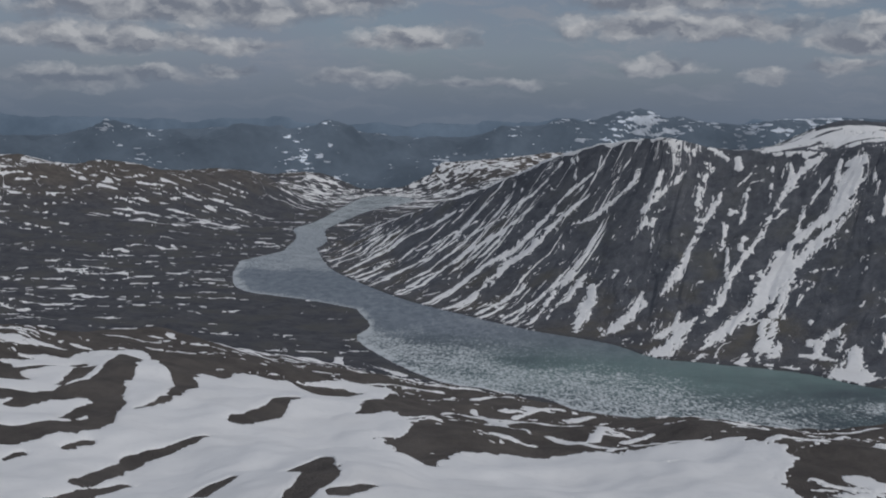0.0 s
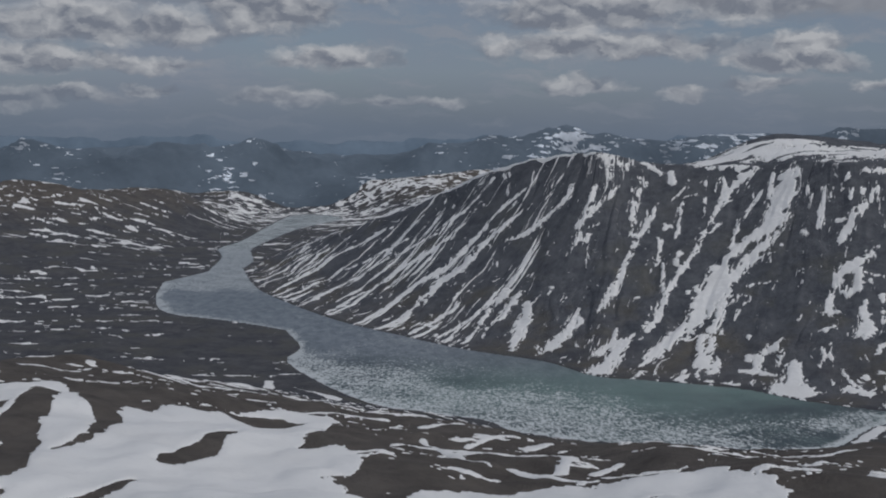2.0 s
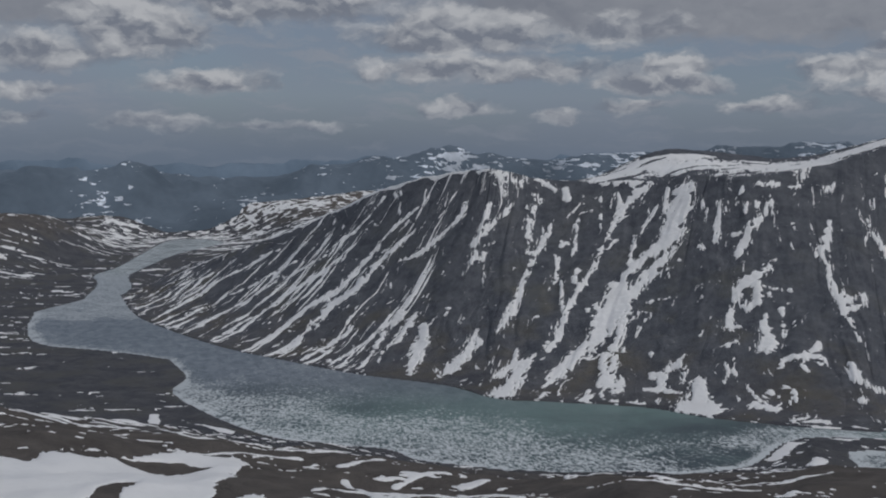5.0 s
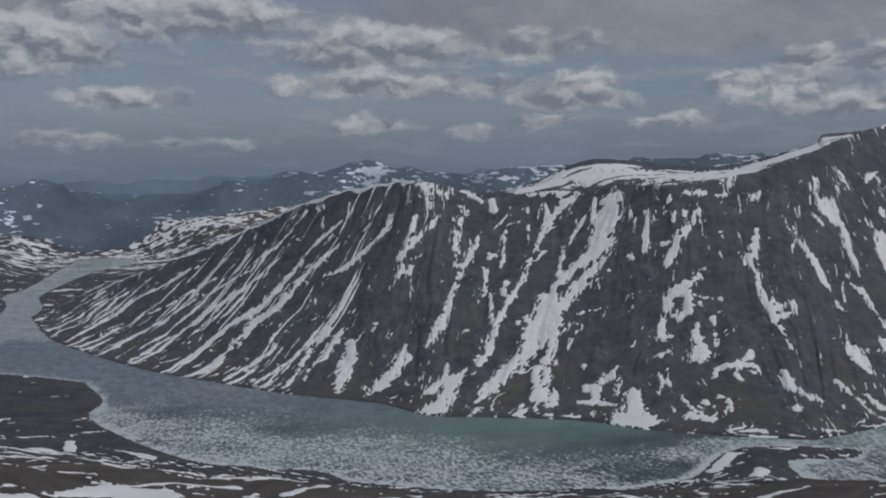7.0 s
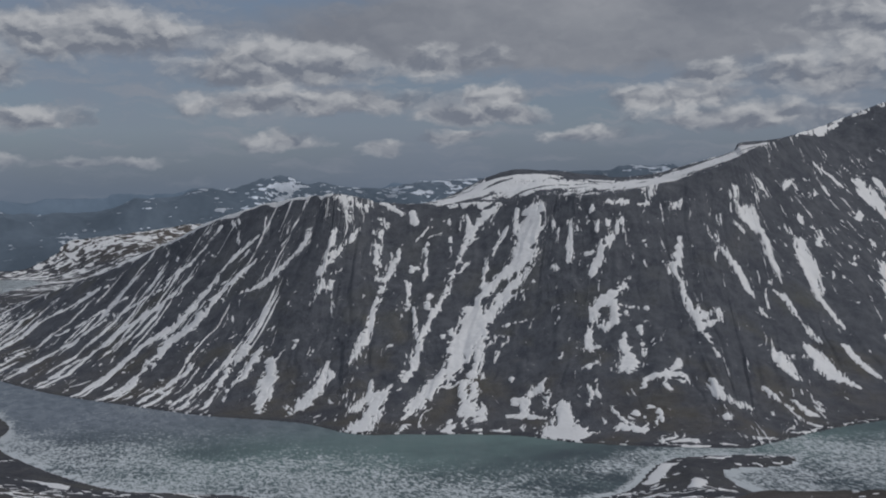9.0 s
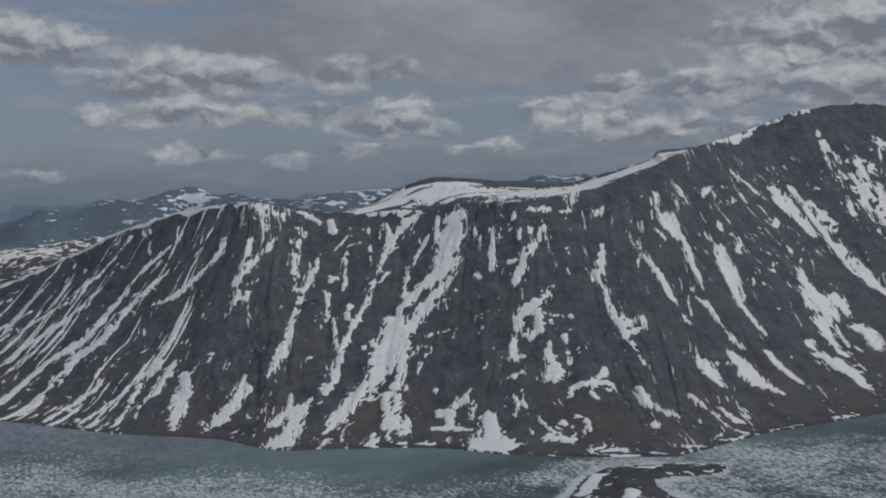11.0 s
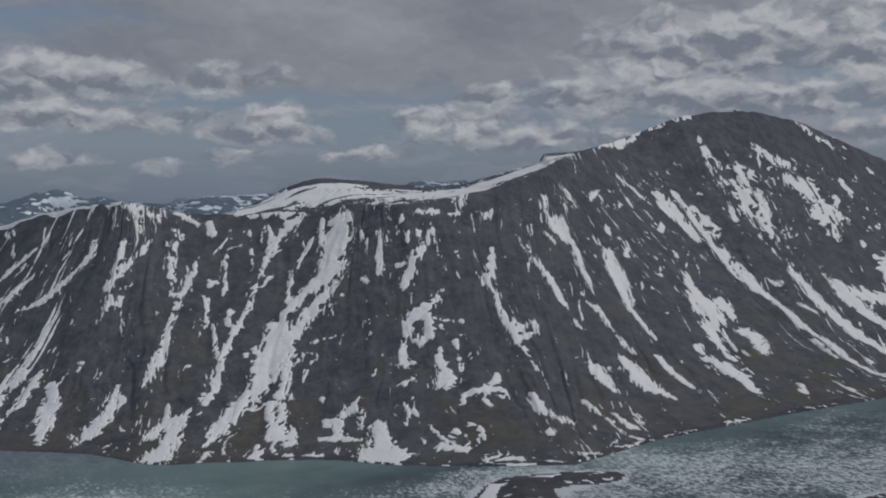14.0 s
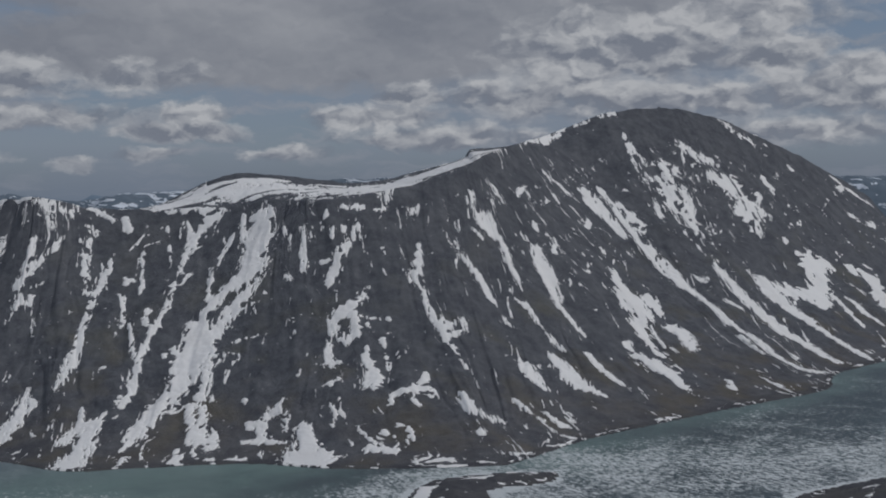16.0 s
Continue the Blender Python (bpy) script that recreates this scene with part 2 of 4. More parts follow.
# foot of the near hill, which the camera flies over
HILL = [(2400, 1400), (1600, 1100), (1100, 1010), (889, 1000), (778, 1000), (700, 975), (600, 985), (541, 1075),
        (562, 1167), (620, 1160), (655, 1188), (594, 1220), (539, 1225), (495, 1189), (441, 1128), (360, 1105),
        (278, 1113), (233, 1132), (163, 1174), (132, 1196), (109, 1240), (13, 1290), (-54, 1390), (-150, 1350),
        (-400, 1300), (-900, 1250), (-3000, 900), (-4900, 900), (-4900, -4900), (4900, -4900), (4900, 1400)]


def ridge(x, y, x0, y0, x1, y1, high, wide):
    dx, dy = x1 - x0, y1 - y0
    k = np.clip(((x - x0) * dx + (y - y0) * dy) / (dx * dx + dy * dy), 0, 1)
    d = np.hypot(x - x0 - k * dx, y - y0 - k * dy)
    return high * np.exp(-((d / wide) ** 2))


def land(x, y):
    """Height of the ground sheet, lake at 0."""
    d = inside_distance(x, y, lake_outline())
    h = np.maximum(-inside_distance(x, y, HILL), 0)
    rough = octaves(x / 140, y / 140, 4, 31)
    fine = octaves(x / 22, y / 22, 3, 41)
    slope = 0.04 * h + 0.225 * np.maximum(h - 12, 0) + 1e-3
    cap = 190 + 14 * octaves(x / 260, y / 260, 2, 33)
    hill = (slope ** -8.0 + cap ** -8.0) ** -0.125
    out = np.maximum(d, 0)
    # plain to the left of the lake, rising to low brown hills
    r = np.hypot(x + 20, y - 60)
    plain = 1.2 + 0.012 * np.minimum(out, 700)
    mid = ridge(x, y, -2600, 2600, -1250, 3250, 92, 560) + ridge(x, y, -1250, 3250, -560, 3600, 60, 420)
    mid = mid + ridge(x, y, -620, 3700, -420, 4100, 46, 260)
    mid = mid * (1 + 0.35 * octaves(x / 300, y / 300, 4, 51))
    back = np.interp(x, [-1000, -700, -300, -60, 200, 400, 1500], [62, 66, 86, 112, 134, 150, 160])
    back = back * np.clip((y - 3700) / 720, 0, 1) ** 1.2 * step(4900, 4500, y)
    mid = np.maximum(mid, back * (1 + 0.10 * octaves(x / 240, y / 240, 4, 53))) * step(40, 330, out)
    behind = step(200, -1500, y) * step(1200, 3500, r)
    hollow = 5 * octaves(x / 46 + y / 90, y / 70 - x / 120, 3, 35) * step(80, 140, hill)
    z = plain + hill + hollow + mid + rough * np.minimum(0.06 * out, 14) + fine * np.minimum(0.04 * out, 1.8)
    z = z + behind * (120 + 150 * octaves(x / 500, y / 500, 4, 71))
    z = np.maximum(z, 0.8)
    z = np.where(d < 0, -1.0 - 5 * step(0, -40, d), z)
    return z, d


# ---------------------------------------------------------------- materials
def material(name):
    m = bpy.data.materials.new(name)
    m.use_nodes = True
    t = m.node_tree
    bsdf = t.nodes["Principled BSDF"]
    place = t.nodes.new("ShaderNodeNewGeometry").outputs["Position"]
    return m, t, bsdf, place


def bump(t, bsdf, height, strength, distance):
    node = nd(t, "ShaderNodeBump", Strength=strength, Distance=distance)
    t.links.new(height, node.inputs["Height"])
    t.links.new(node.outputs[0], bsdf.inputs["Normal"])


def rock_material(name, dark, pale, moss, moss_share, gravel=False):
    m, t, bsdf, place = material(name)
    broad, grain, grit = fbm(t, place, 0.012, 5), fbm(t, place, 0.09, 8, 0.65), fbm(t, place, 0.6, 6, 0.7)
    mott = calc(t, "MULTIPLY_ADD", calc(t, "SUBTRACT", fbm(t, place, 0.03, 6, 0.6), 0.5), 2.5, calc(t, "MULTIPLY", calc(t, "SUBTRACT", grain, 0.3), 2.2), clamp=True)
    base = blend(t, mott, tuple(0.82 * c for c in dark), tuple(1.08 * c for c in pale))
    green = calc(t, "MULTIPLY", calc(t, "SUBTRACT", broad, 1 - moss_share), 5.0, clamp=True)
    split = t.nodes.new("ShaderNodeSeparateXYZ")
    t.links.new(place, split.inputs[0])
    # moss thins with height, which also paints the upper rock's hazy, shaded blue
    green = calc(t, "MULTIPLY", green, calc(t, "MULTIPLY_ADD", split.outputs[2], -0.0042, 1.05, clamp=True))
    base = blend(t, green, base, moss)
    base = blend(t, calc(t, "MULTIPLY", calc(t, "SUBTRACT", grit, 0.45), 1.6, clamp=True), base, tuple(1.5 * c for c in pale))
    if not gravel:
        # brown scree low down, held back higher up to keep the painted haze blue
        scree = calc(t, "MULTIPLY_ADD", calc(t, "SUBTRACT", broad, 0.5), 3.0, calc(t, "MULTIPLY_ADD", split.outputs[2], -0.009, 0.55), clamp=True)
        base = blend(t, calc(t, "MULTIPLY", scree, 0.5), base, blend(t, mott, (0.115, 0.098, 0.086), (0.165, 0.138, 0.115)))
    if gravel:
        # brown gravel on high ground; below it the heath keeps its painted cloud shade
        high = calc(t, "MULTIPLY_ADD", calc(t, "SUBTRACT", broad, 0.5), 1.2, calc(t, "MULTIPLY", calc(t, "SUBTRACT", split.outputs[2], 45), 0.013), clamp=True)
        base = blend(t, calc(t, "MULTIPLY", high, 0.82), base, blend(t, mott, (0.120, 0.103, 0.090), (0.185, 0.160, 0.138)))
    t.links.new(base, bsdf.inputs["Base Color"])
    bsdf.inputs["Roughness"].default_value = 0.95
    bsdf.inputs["Specular IOR Level"].default_value = 0.15
    bump(t, bsdf, grit, 0.9, 2.0)
    return m


def snow_material(name):
    m, t, bsdf, place = material(name)
    broad, grain = fbm(t, place, 0.02, 4), fbm(t, place, 0.25, 6, 0.6)
    base = blend(t, calc(t, "MULTIPLY", calc(t, "SUBTRACT", broad, 0.45), 2.0, clamp=True), (0.90, 0.885, 0.865), (0.81, 0.79, 0.765))
    base = blend(t, calc(t, "MULTIPLY", calc(t, "SUBTRACT", grain, 0.52), 1.4, clamp=True), base, (0.72, 0.71, 0.70))
    t.links.new(base, bsdf.inputs["Base Color"])
    bsdf.inputs["Roughness"].default_value = 0.8
    bump(t, bsdf, grain, 0.18, 0.8)
    return m


ROCK = rock_material("mountain rock", (0.104, 0.112, 0.131), (0.144, 0.148, 0.160), (0.146, 0.140, 0.110), 0.48)
# dark bluish heath colour carries the cloud shade of the low plain
HEATH = rock_material("heath and gravel", (0.084, 0.088, 0.102), (0.122, 0.120, 0.125), (0.120, 0.116, 0.108), 0.52, True)
SNOW = snow_material("old snow")


def sheet(name, grid, mat, close=False):
    """A mesh over a grid of places."""
    nu, nv = grid.shape[:2]
    k = np.arange(nu * nv).reshape(nu, nv)
    quads = np.stack([k[:-1, :-1], k[1:, :-1], k[1:, 1:], k[:-1, 1:]], -1).reshape(-1, 4)
    me = bpy.data.meshes.new(name)
    me.vertices.add(nu * nv)
    me.vertices.foreach_set("co", grid.reshape(-1).astype(np.float32))
    me.loops.add(quads.size)
    me.loops.foreach_set("vertex_index", quads.reshape(-1).astype(np.int32))
    me.polygons.add(len(quads))
    me.polygons.foreach_set("loop_start", np.arange(0, quads.size, 4, dtype=np.int32))
    me.polygons.foreach_set("use_smooth", np.ones(len(quads), bool))
    me.update(calc_edges=True)
    me.materials.append(mat)
    return new(name, me)


def tri_mesh(name, verts, tris, mat):
    me = bpy.data.meshes.new(name)
    me.vertices.add(len(verts))
    me.vertices.foreach_set("co", verts.reshape(-1).astype(np.float32))
    me.loops.add(tris.size)
    me.loops.foreach_set("vertex_index", tris.reshape(-1).astype(np.int32))
    me.polygons.add(len(tris))
    me.polygons.foreach_set("loop_start", np.arange(0, tris.size, 3, dtype=np.int32))
    me.polygons.foreach_set("use_smooth", np.ones(len(tris), bool))
    me.update(calc_edges=True)
    me.materials.append(mat)
    return new(name, me)


def cover(grid, field, lift):
    """The part of a grid where field > 0, with clean edges, lifted by the field: places, triangles and a group number each."""
    nu, nv = field.shape
    k = np.arange(nu * nv).reshape(nu, nv)
    a, b, c, d = (q.reshape(-1) for q in (k[:-1, :-1], k[1:, :-1], k[1:, 1:], k[:-1, 1:]))
    tris = np.vstack([np.stack([a, b, c], -1), np.stack([a, c, d], -1)])
    f, p = field.reshape(-1), grid.reshape(-1, 3)
    up = f[tris] > 0
    tris, up = tris[up.any(1)], up[up.any(1)]
    count, n = up.sum(1), nu * nv
    one, two, three = tris[count == 1], tris[count == 2], tris[count == 3]
    turn = np.argmax(up[count == 1], 1)
    one = np.stack([np.take_along_axis(one, ((turn + q) % 3)[:, None], 1)[:, 0] for q in range(3)], -1)
    turn = np.argmin(up[count == 2], 1)
    two = np.stack([np.take_along_axis(two, ((turn + q) % 3)[:, None], 1)[:, 0] for q in range(3)], -1)
    cut = lambda i, j: n + np.minimum(i, j) * n + np.maximum(i, j)  # noqa: E731
    parts = [three, np.stack([one[:, 0], cut(one[:, 0], one[:, 1]), cut(one[:, 0], one[:, 2])], -1)]
    ab, ac = cut(two[:, 0], two[:, 1]), cut(two[:, 0], two[:, 2])
    parts += [np.stack([ab, two[:, 1], two[:, 2]], -1), np.stack([ab, two[:, 2], ac], -1)]
    keys, flat = np.unique(np.vstack(parts), return_inverse=True)
    flat = flat.reshape(-1, 3)
    edge = keys >= n
    i, j = np.where(edge, (keys - n) // n, keys), np.where(edge, (keys - n) % n, keys)
    w = np.where(edge, f[i] / np.where(edge, f[i] - f[j], 1.0), 0.0)[:, None]
    verts = p[i] * (1 - w) + p[j] * w
    verts[:, 2] += np.where(edge, -0.15, lift * np.clip(f[i], 0, 1) + 0.25)
    label = np.arange(len(keys))
    while True:
        low = label[flat].min(1)
        then = label.copy()
        for q in range(3):
            np.minimum.at(then, flat[:, q], low)
        then = then[then]
        if (then == label).all():
            break
        label = then
    return verts, flat, label


def lay_snow(grid, field, lift, label, group, rest_name, rest_label, most=60):
    """Each large field of snow a thing of its own; the specks between them one cover."""
    verts, tris, mark = cover(grid, field, lift)
    own = mark[tris[:, 0]]
    kinds, number = np.unique(own, return_counts=True)
    big = kinds[np.argsort(-number)][:most]
    for kind in big:
        some = tris[own == kind]
        used, some = np.unique(some, return_inverse=True)
        tagged(tri_mesh("snow_patch", verts[used], some.reshape(-1, 3), SNOW), label, "snow patch", group)
    some = tris[~np.isin(own, big)]
    if len(some):
        used, some = np.unique(some, return_inverse=True)
        tagged(tri_mesh(rest_name, verts[used], some.reshape(-1, 3), SNOW), rest_label, "snow", kind="stuff")


# ---------------------------------------------------------------- mountain
S = np.concatenate([np.linspace(0, 20, 1460, endpoint=False), np.linspace(20, len(FOOT) - 1, 30)])
T = np.concatenate([np.linspace(-0.03, 1.0, 320, endpoint=False), np.linspace(1, 2, 44, endpoint=False), np.linspace(2, 3, 8)])
SS, TT = np.meshgrid(S, T, indexing="ij")
FACE = face(SS, TT)
mountain = tagged(sheet("mountain", FACE, ROCK), "dark rocky mountain with gullies rising from the lake shore", "mountain", kind="structure")


STREAKS = []


def streak(*knots):
    """A tongue of snow through knots of (s, t, width in metres)."""
    STREAKS.append(knots)


streak((5.56, 0.432, 7), (5.53, 0.409, 5))
streak((4.84, 0.413, 11), (4.78, 0.336, 9))
streak((5.05, 0.409, 13), (5.05, 0.328, 17), (5.02, 0.243, 14), (4.96, 0.181, 9))
streak((5.32, 0.344, 17), (5.41, 0.243, 25), (5.41, 0.170, 22), (5.53, 0.058, 8))
streak((5.52, 0.988, 6), (5.94, 0.986, 17), (6.10, 0.946, 10), (6.18, 0.917, 3))
streak((6.34, 0.973, 8), (6.54, 0.964, 12))
streak((5.74, 0.873, 7), (5.72, 0.814, 11), (5.71, 0.755, 12), (5.68, 0.713, 12))
streak((6.43, 0.885, 4), (6.11, 0.831, 9), (5.88, 0.777, 10), (5.75, 0.737, 10), (5.63, 0.715, 11))
streak((5.77, 0.678, 7), (5.72, 0.634, 10), (5.68, 0.610, 6))
streak((5.88, 0.715, 4), (6.15, 0.740, 4))
streak((5.91, 0.693, 5), (5.98, 0.647, 4), (6.12, 0.546, 2))
streak((6.13, 0.619, 7), (6.20, 0.622, 5))
streak((6.85, 0.843, 6), (6.85, 0.794, 14), (6.85, 0.750, 11), (6.88, 0.696, 4))
streak((6.90, 0.927, 3), (6.86, 0.853, 4))
streak((7.12, 0.777, 9), (7.06, 0.745, 9), (6.99, 0.696, 3))
streak((7.19, 0.836, 3), (7.13, 0.787, 3))
streak((6.97, 0.671, 3), (6.90, 0.624, 9), (6.87, 0.560, 6), (6.87, 0.501, 9), (6.77, 0.450, 14), (6.68, 0.391, 11), (6.62, 0.342, 8))
streak((6.98, 0.988, 5), (7.16, 0.959, 10), (7.17, 0.937, 5))
streak((7.27, 0.966, 9), (7.30, 0.932, 10))
streak((6.91, 0.998, 3), (7.05, 0.983, 6))
streak((7.45, 0.853, 5), (7.46, 0.787, 4), (7.47, 0.710, 3))
streak((7.32, 0.733, 8), (7.33, 0.750, 9))
streak((7.27, 0.696, 10), (7.32, 0.647, 10), (7.33, 0.590, 5))
streak((7.41, 0.595, 3), (7.49, 0.533, 5), (7.53, 0.467, 4))
streak((7.58, 0.639, 3), (7.58, 0.590, 5))
streak((7.66, 0.969, 9), (7.69, 0.942, 7))
streak((7.62, 0.951, 4), (7.67, 0.863, 3), (7.72, 0.784, 3))
streak((8.10, 0.996, 17), (7.92, 0.946, 17), (7.84, 0.863, 11), (7.82, 0.801, 5), (7.79, 0.750, 12), (7.77, 0.671, 7), (7.72, 0.612, 5), (7.67, 0.560, 10), (7.60, 0.489, 12), (7.60, 0.418, 13), (7.58, 0.347, 15), (7.52, 0.288, 8), (7.49, 0.248, 3))
streak((7.98, 0.976, 12), (7.86, 0.912, 9))
streak((7.78, 0.959, 8), (7.85, 0.902, 4))
streak((7.85, 0.733, 7), (7.91, 0.774, 5))
streak((8.73, 0.951, 29), (8.73, 0.900, 36), (8.68, 0.843, 36), (8.68, 0.767, 37), (8.52, 0.725, 26), (8.38, 0.703, 18), (8.25, 0.649, 16), (8.17, 0.632, 9))
streak((8.33, 0.902, 6), (8.23, 0.846, 8), (8.16, 0.767, 7), (8.21, 0.654, 5))
streak((8.41, 0.966, 5), (8.47, 0.870, 4), (8.53, 0.831, 4))
streak((8.75, 0.723, 7), (8.63, 0.678, 17), (8.44, 0.627, 19), (8.41, 0.578, 17), (8.32, 0.538, 16))
streak((8.80, 0.649, 5), (8.54, 0.627, 14))
streak((8.43, 0.578, 18), (8.23, 0.541, 37), (8.17, 0.479, 60), (8.13, 0.425, 39), (8.03, 0.334, 28), (7.91, 0.268, 22), (7.81, 0.199, 22), (7.75, 0.130, 12), (7.72, 0.101, 4))
streak((8.36, 0.445, 15), (8.39, 0.364, 13), (8.39, 0.312, 10))
streak((7.84, 0.487, 12), (7.94, 0.465, 9))
streak((8.13, 0.600, 18), (8.17, 0.526, 33))
streak((8.27, 0.288, 8), (8.36, 0.216, 9), (8.47, 0.140, 21), (8.60, 0.106, 26), (8.63, 0.179, 11))
streak((8.42, 0.283, 9), (8.44, 0.214, 11))
streak((8.53, 0.300, 3), (8.47, 0.324, 2))
streak((8.47, 0.098, 3), (8.50, 0.057, 2))
streak((6.20, 0.369, 9), (6.18, 0.290, 15), (6.09, 0.209, 22), (6.02, 0.123, 27))
streak((6.33, 0.315, 7), (6.17, 0.243, 14))
streak((7.03, 0.290, 5), (7.03, 0.246, 7), (7.00, 0.187, 20), (7.15, 0.182, 16), (7.15, 0.103, 26), (7.04, 0.034, 36), (7.02, 0.000, 14))
streak((7.33, 0.270, 5), (7.20, 0.209, 17), (7.15, 0.130, 17))
streak((6.87, 0.145, 17), (6.97, 0.165, 15))
streak((7.80, 0.064, 12), (7.78, 0.002, 11))
streak((8.32, 0.088, 8), (8.35, 0.042, 18), (8.38, 0.005, 19))
streak((8.65, 0.032, 9), (8.96, 0.027, 6))
streak((9.33, 0.310, 8), (9.26, 0.263, 22), (9.15, 0.234, 11))
streak((8.85, 0.312, 5), (8.87, 0.293, 4))
streak((9.05, 0.184, 7), (9.11, 0.138, 18), (8.92, 0.123, 8))
streak((9.01, 0.199, 16), (9.15, 0.197, 8))
streak((9.11, 0.133, 11), (9.40, 0.128, 6))
streak((9.40, 0.229, 4), (9.39, 0.177, 3))
streak((9.59, 0.184, 23), (9.64, 0.113, 25), (9.72, 0.049, 54), (9.88, 0.010, 11))
streak((9.12, 0.905, 6), (9.18, 0.883, 5))
streak((9.23, 0.742, 7), (9.26, 0.728, 5))
streak((8.61, 0.524, 4), (8.89, 0.548, 3))
streak((8.94, 0.693, 5), (8.97, 0.683, 3))
streak((9.47, 0.905, 4), (9.50, 0.836, 8), (9.51, 0.779, 9), (9.51, 0.762, 4))
streak((9.67, 0.910, 3), (9.64, 0.875, 3))
streak((9.84, 0.912, 3), (9.82, 0.873, 3))
streak((10.03, 0.902, 3), (10.00, 0.870, 3))
streak((10.18, 0.910, 3), (10.18, 0.892, 3))
streak((10.36, 0.900, 10), (10.24, 0.848, 11), (10.07, 0.796, 17), (9.98, 0.752, 13), (9.89, 0.706, 5))
streak((9.81, 0.799, 7), (10.07, 0.792, 10))
streak((10.18, 0.971, 10), (10.48, 0.966, 8))
streak((10.68, 0.949, 5), (10.82, 0.949, 5))
streak((10.44, 0.696, 5), (10.31, 0.654, 7), (10.13, 0.624, 12), (10.00, 0.615, 16), (9.94, 0.568, 14), (9.89, 0.524, 11), (9.87, 0.470, 12), (9.86, 0.430, 7))
streak((9.92, 0.442, 10), (10.02, 0.445, 6))
streak((10.19, 0.597, 6), (10.23, 0.560, 9), (10.17, 0.529, 11), (10.08, 0.506, 7))
streak((10.01, 0.524, 4), (10.06, 0.516, 6))
streak((10.29, 0.590, 3), (10.62, 0.575, 2))
streak((10.35, 0.563, 5), (10.37, 0.553, 5))
streak((10.31, 0.484, 6), (10.32, 0.445, 16), (10.36, 0.393, 22), (10.33, 0.366, 26), (10.26, 0.354, 6))
streak((10.51, 0.506, 10), (10.51, 0.472, 7), (10.49, 0.425, 9))
streak((10.64, 0.462, 5), (10.64, 0.447, 3))
streak((10.68, 0.433, 2), (10.74, 0.430, 3))
streak((9.83, 0.356, 6), (9.89, 0.359, 10), (9.96, 0.371, 9))
streak((9.89, 0.285, 5), (9.94, 0.241, 10), (9.93, 0.202, 3))
streak((10.01, 0.310, 3), (10.00, 0.268, 4), (10.01, 0.224, 2))
streak((10.88, 0.391, 6), (10.84, 0.364, 8), (10.71, 0.332, 6), (10.54, 0.327, 8), (10.48, 0.320, 6), (10.46, 0.293, 3))
streak((10.68, 0.295, 6), (10.70, 0.283, 7))
streak((10.18, 0.211, 5), (10.22, 0.160, 10), (10.31, 0.133, 9))
streak((10.23, 0.108, 15), (10.37, 0.101, 13), (10.42, 0.101, 9))
streak((10.36, 0.189, 7), (10.37, 0.184, 8))
streak((10.57, 0.189, 6), (10.58, 0.179, 7), (10.58, 0.155, 6))
streak((10.46, 0.202, 4), (10.49, 0.211, 4))
streak((11.29, 0.806, 7), (11.23, 0.760, 13), (11.16, 0.723, 14), (11.09, 0.698, 11), (11.21, 0.661, 8), (11.18, 0.619, 11), (11.27, 0.570, 11), (11.32, 0.529, 13), (11.36, 0.494, 11), (11.43, 0.447, 8), (11.48, 0.440, 5))
streak((11.48, 0.415, 5), (11.57, 0.388, 5))
streak((11.43, 0.533, 9), (11.77, 0.529, 13), (11.77, 0.504, 7), (11.54, 0.501, 7))
streak((12.14, 0.787, 4), (12.15, 0.745, 13), (12.33, 0.688, 11), (12.47, 0.632, 13), (12.58, 0.585, 10), (12.64, 0.558, 5))
streak((12.72, 0.516, 7), (12.74, 0.499, 7), (12.86, 0.487, 5))
streak((13.31, 0.735, 9), (13.30, 0.708, 19), (13.26, 0.674, 15), (13.33, 0.637, 11), (13.33, 0.583, 6))
streak((13.00, 0.619, 5), (13.08, 0.597, 5))
streak((13.13, 0.558, 7), (13.33, 0.509, 13), (13.36, 0.462, 11), (13.44, 0.415, 11), (13.52, 0.376, 7), (13.55, 0.356, 4))
streak((14.19, 0.693, 18), (14.14, 0.671, 25), (14.11, 0.637, 29), (14.08, 0.602, 36), (13.97, 0.531, 18), (13.97, 0.477, 17), (14.05, 0.435, 11), (14.09, 0.401, 6))
streak((14.68, 0.703, 9), (14.47, 0.656, 13))
streak((12.77, 0.344, 23), (12.81, 0.305, 25), (12.88, 0.261, 14))
streak((13.34, 0.342, 24), (13.36, 0.293, 30), (13.43, 0.246, 29), (13.53, 0.204, 18), (13.66, 0.175, 8))
streak((13.90, 0.334, 14), (13.90, 0.275, 19), (13.98, 0.238, 16), (14.00, 0.199, 8))
streak((11.30, 0.307, 9), (11.30, 0.283, 18), (11.38, 0.241, 18), (11.55, 0.216, 16), (11.65, 0.202, 7))
streak((11.87, 0.192, 12), (11.94, 0.182, 7))
streak((12.31, 0.241, 7), (12.50, 0.167, 9), (12.64, 0.108, 12), (12.77, 0.047, 7), (13.00, 0.000, 5))
streak((12.74, 0.155, 10), (12.79, 0.123, 12), (12.87, 0.093, 9))
streak((13.02, 0.143, 7), (12.99, 0.111, 7))
streak((10.60, 0.042, 10), (10.74, 0.044, 13))
streak((11.27, 0.152, 7), (11.32, 0.167, 4))
streak((10.99, 0.025, 6), (11.16, 0.015, 3))
streak((11.53, 0.057, 3), (12.04, 0.029, 3))
streak((12.52, 0.017, 8), (12.78, 0.000, 5))
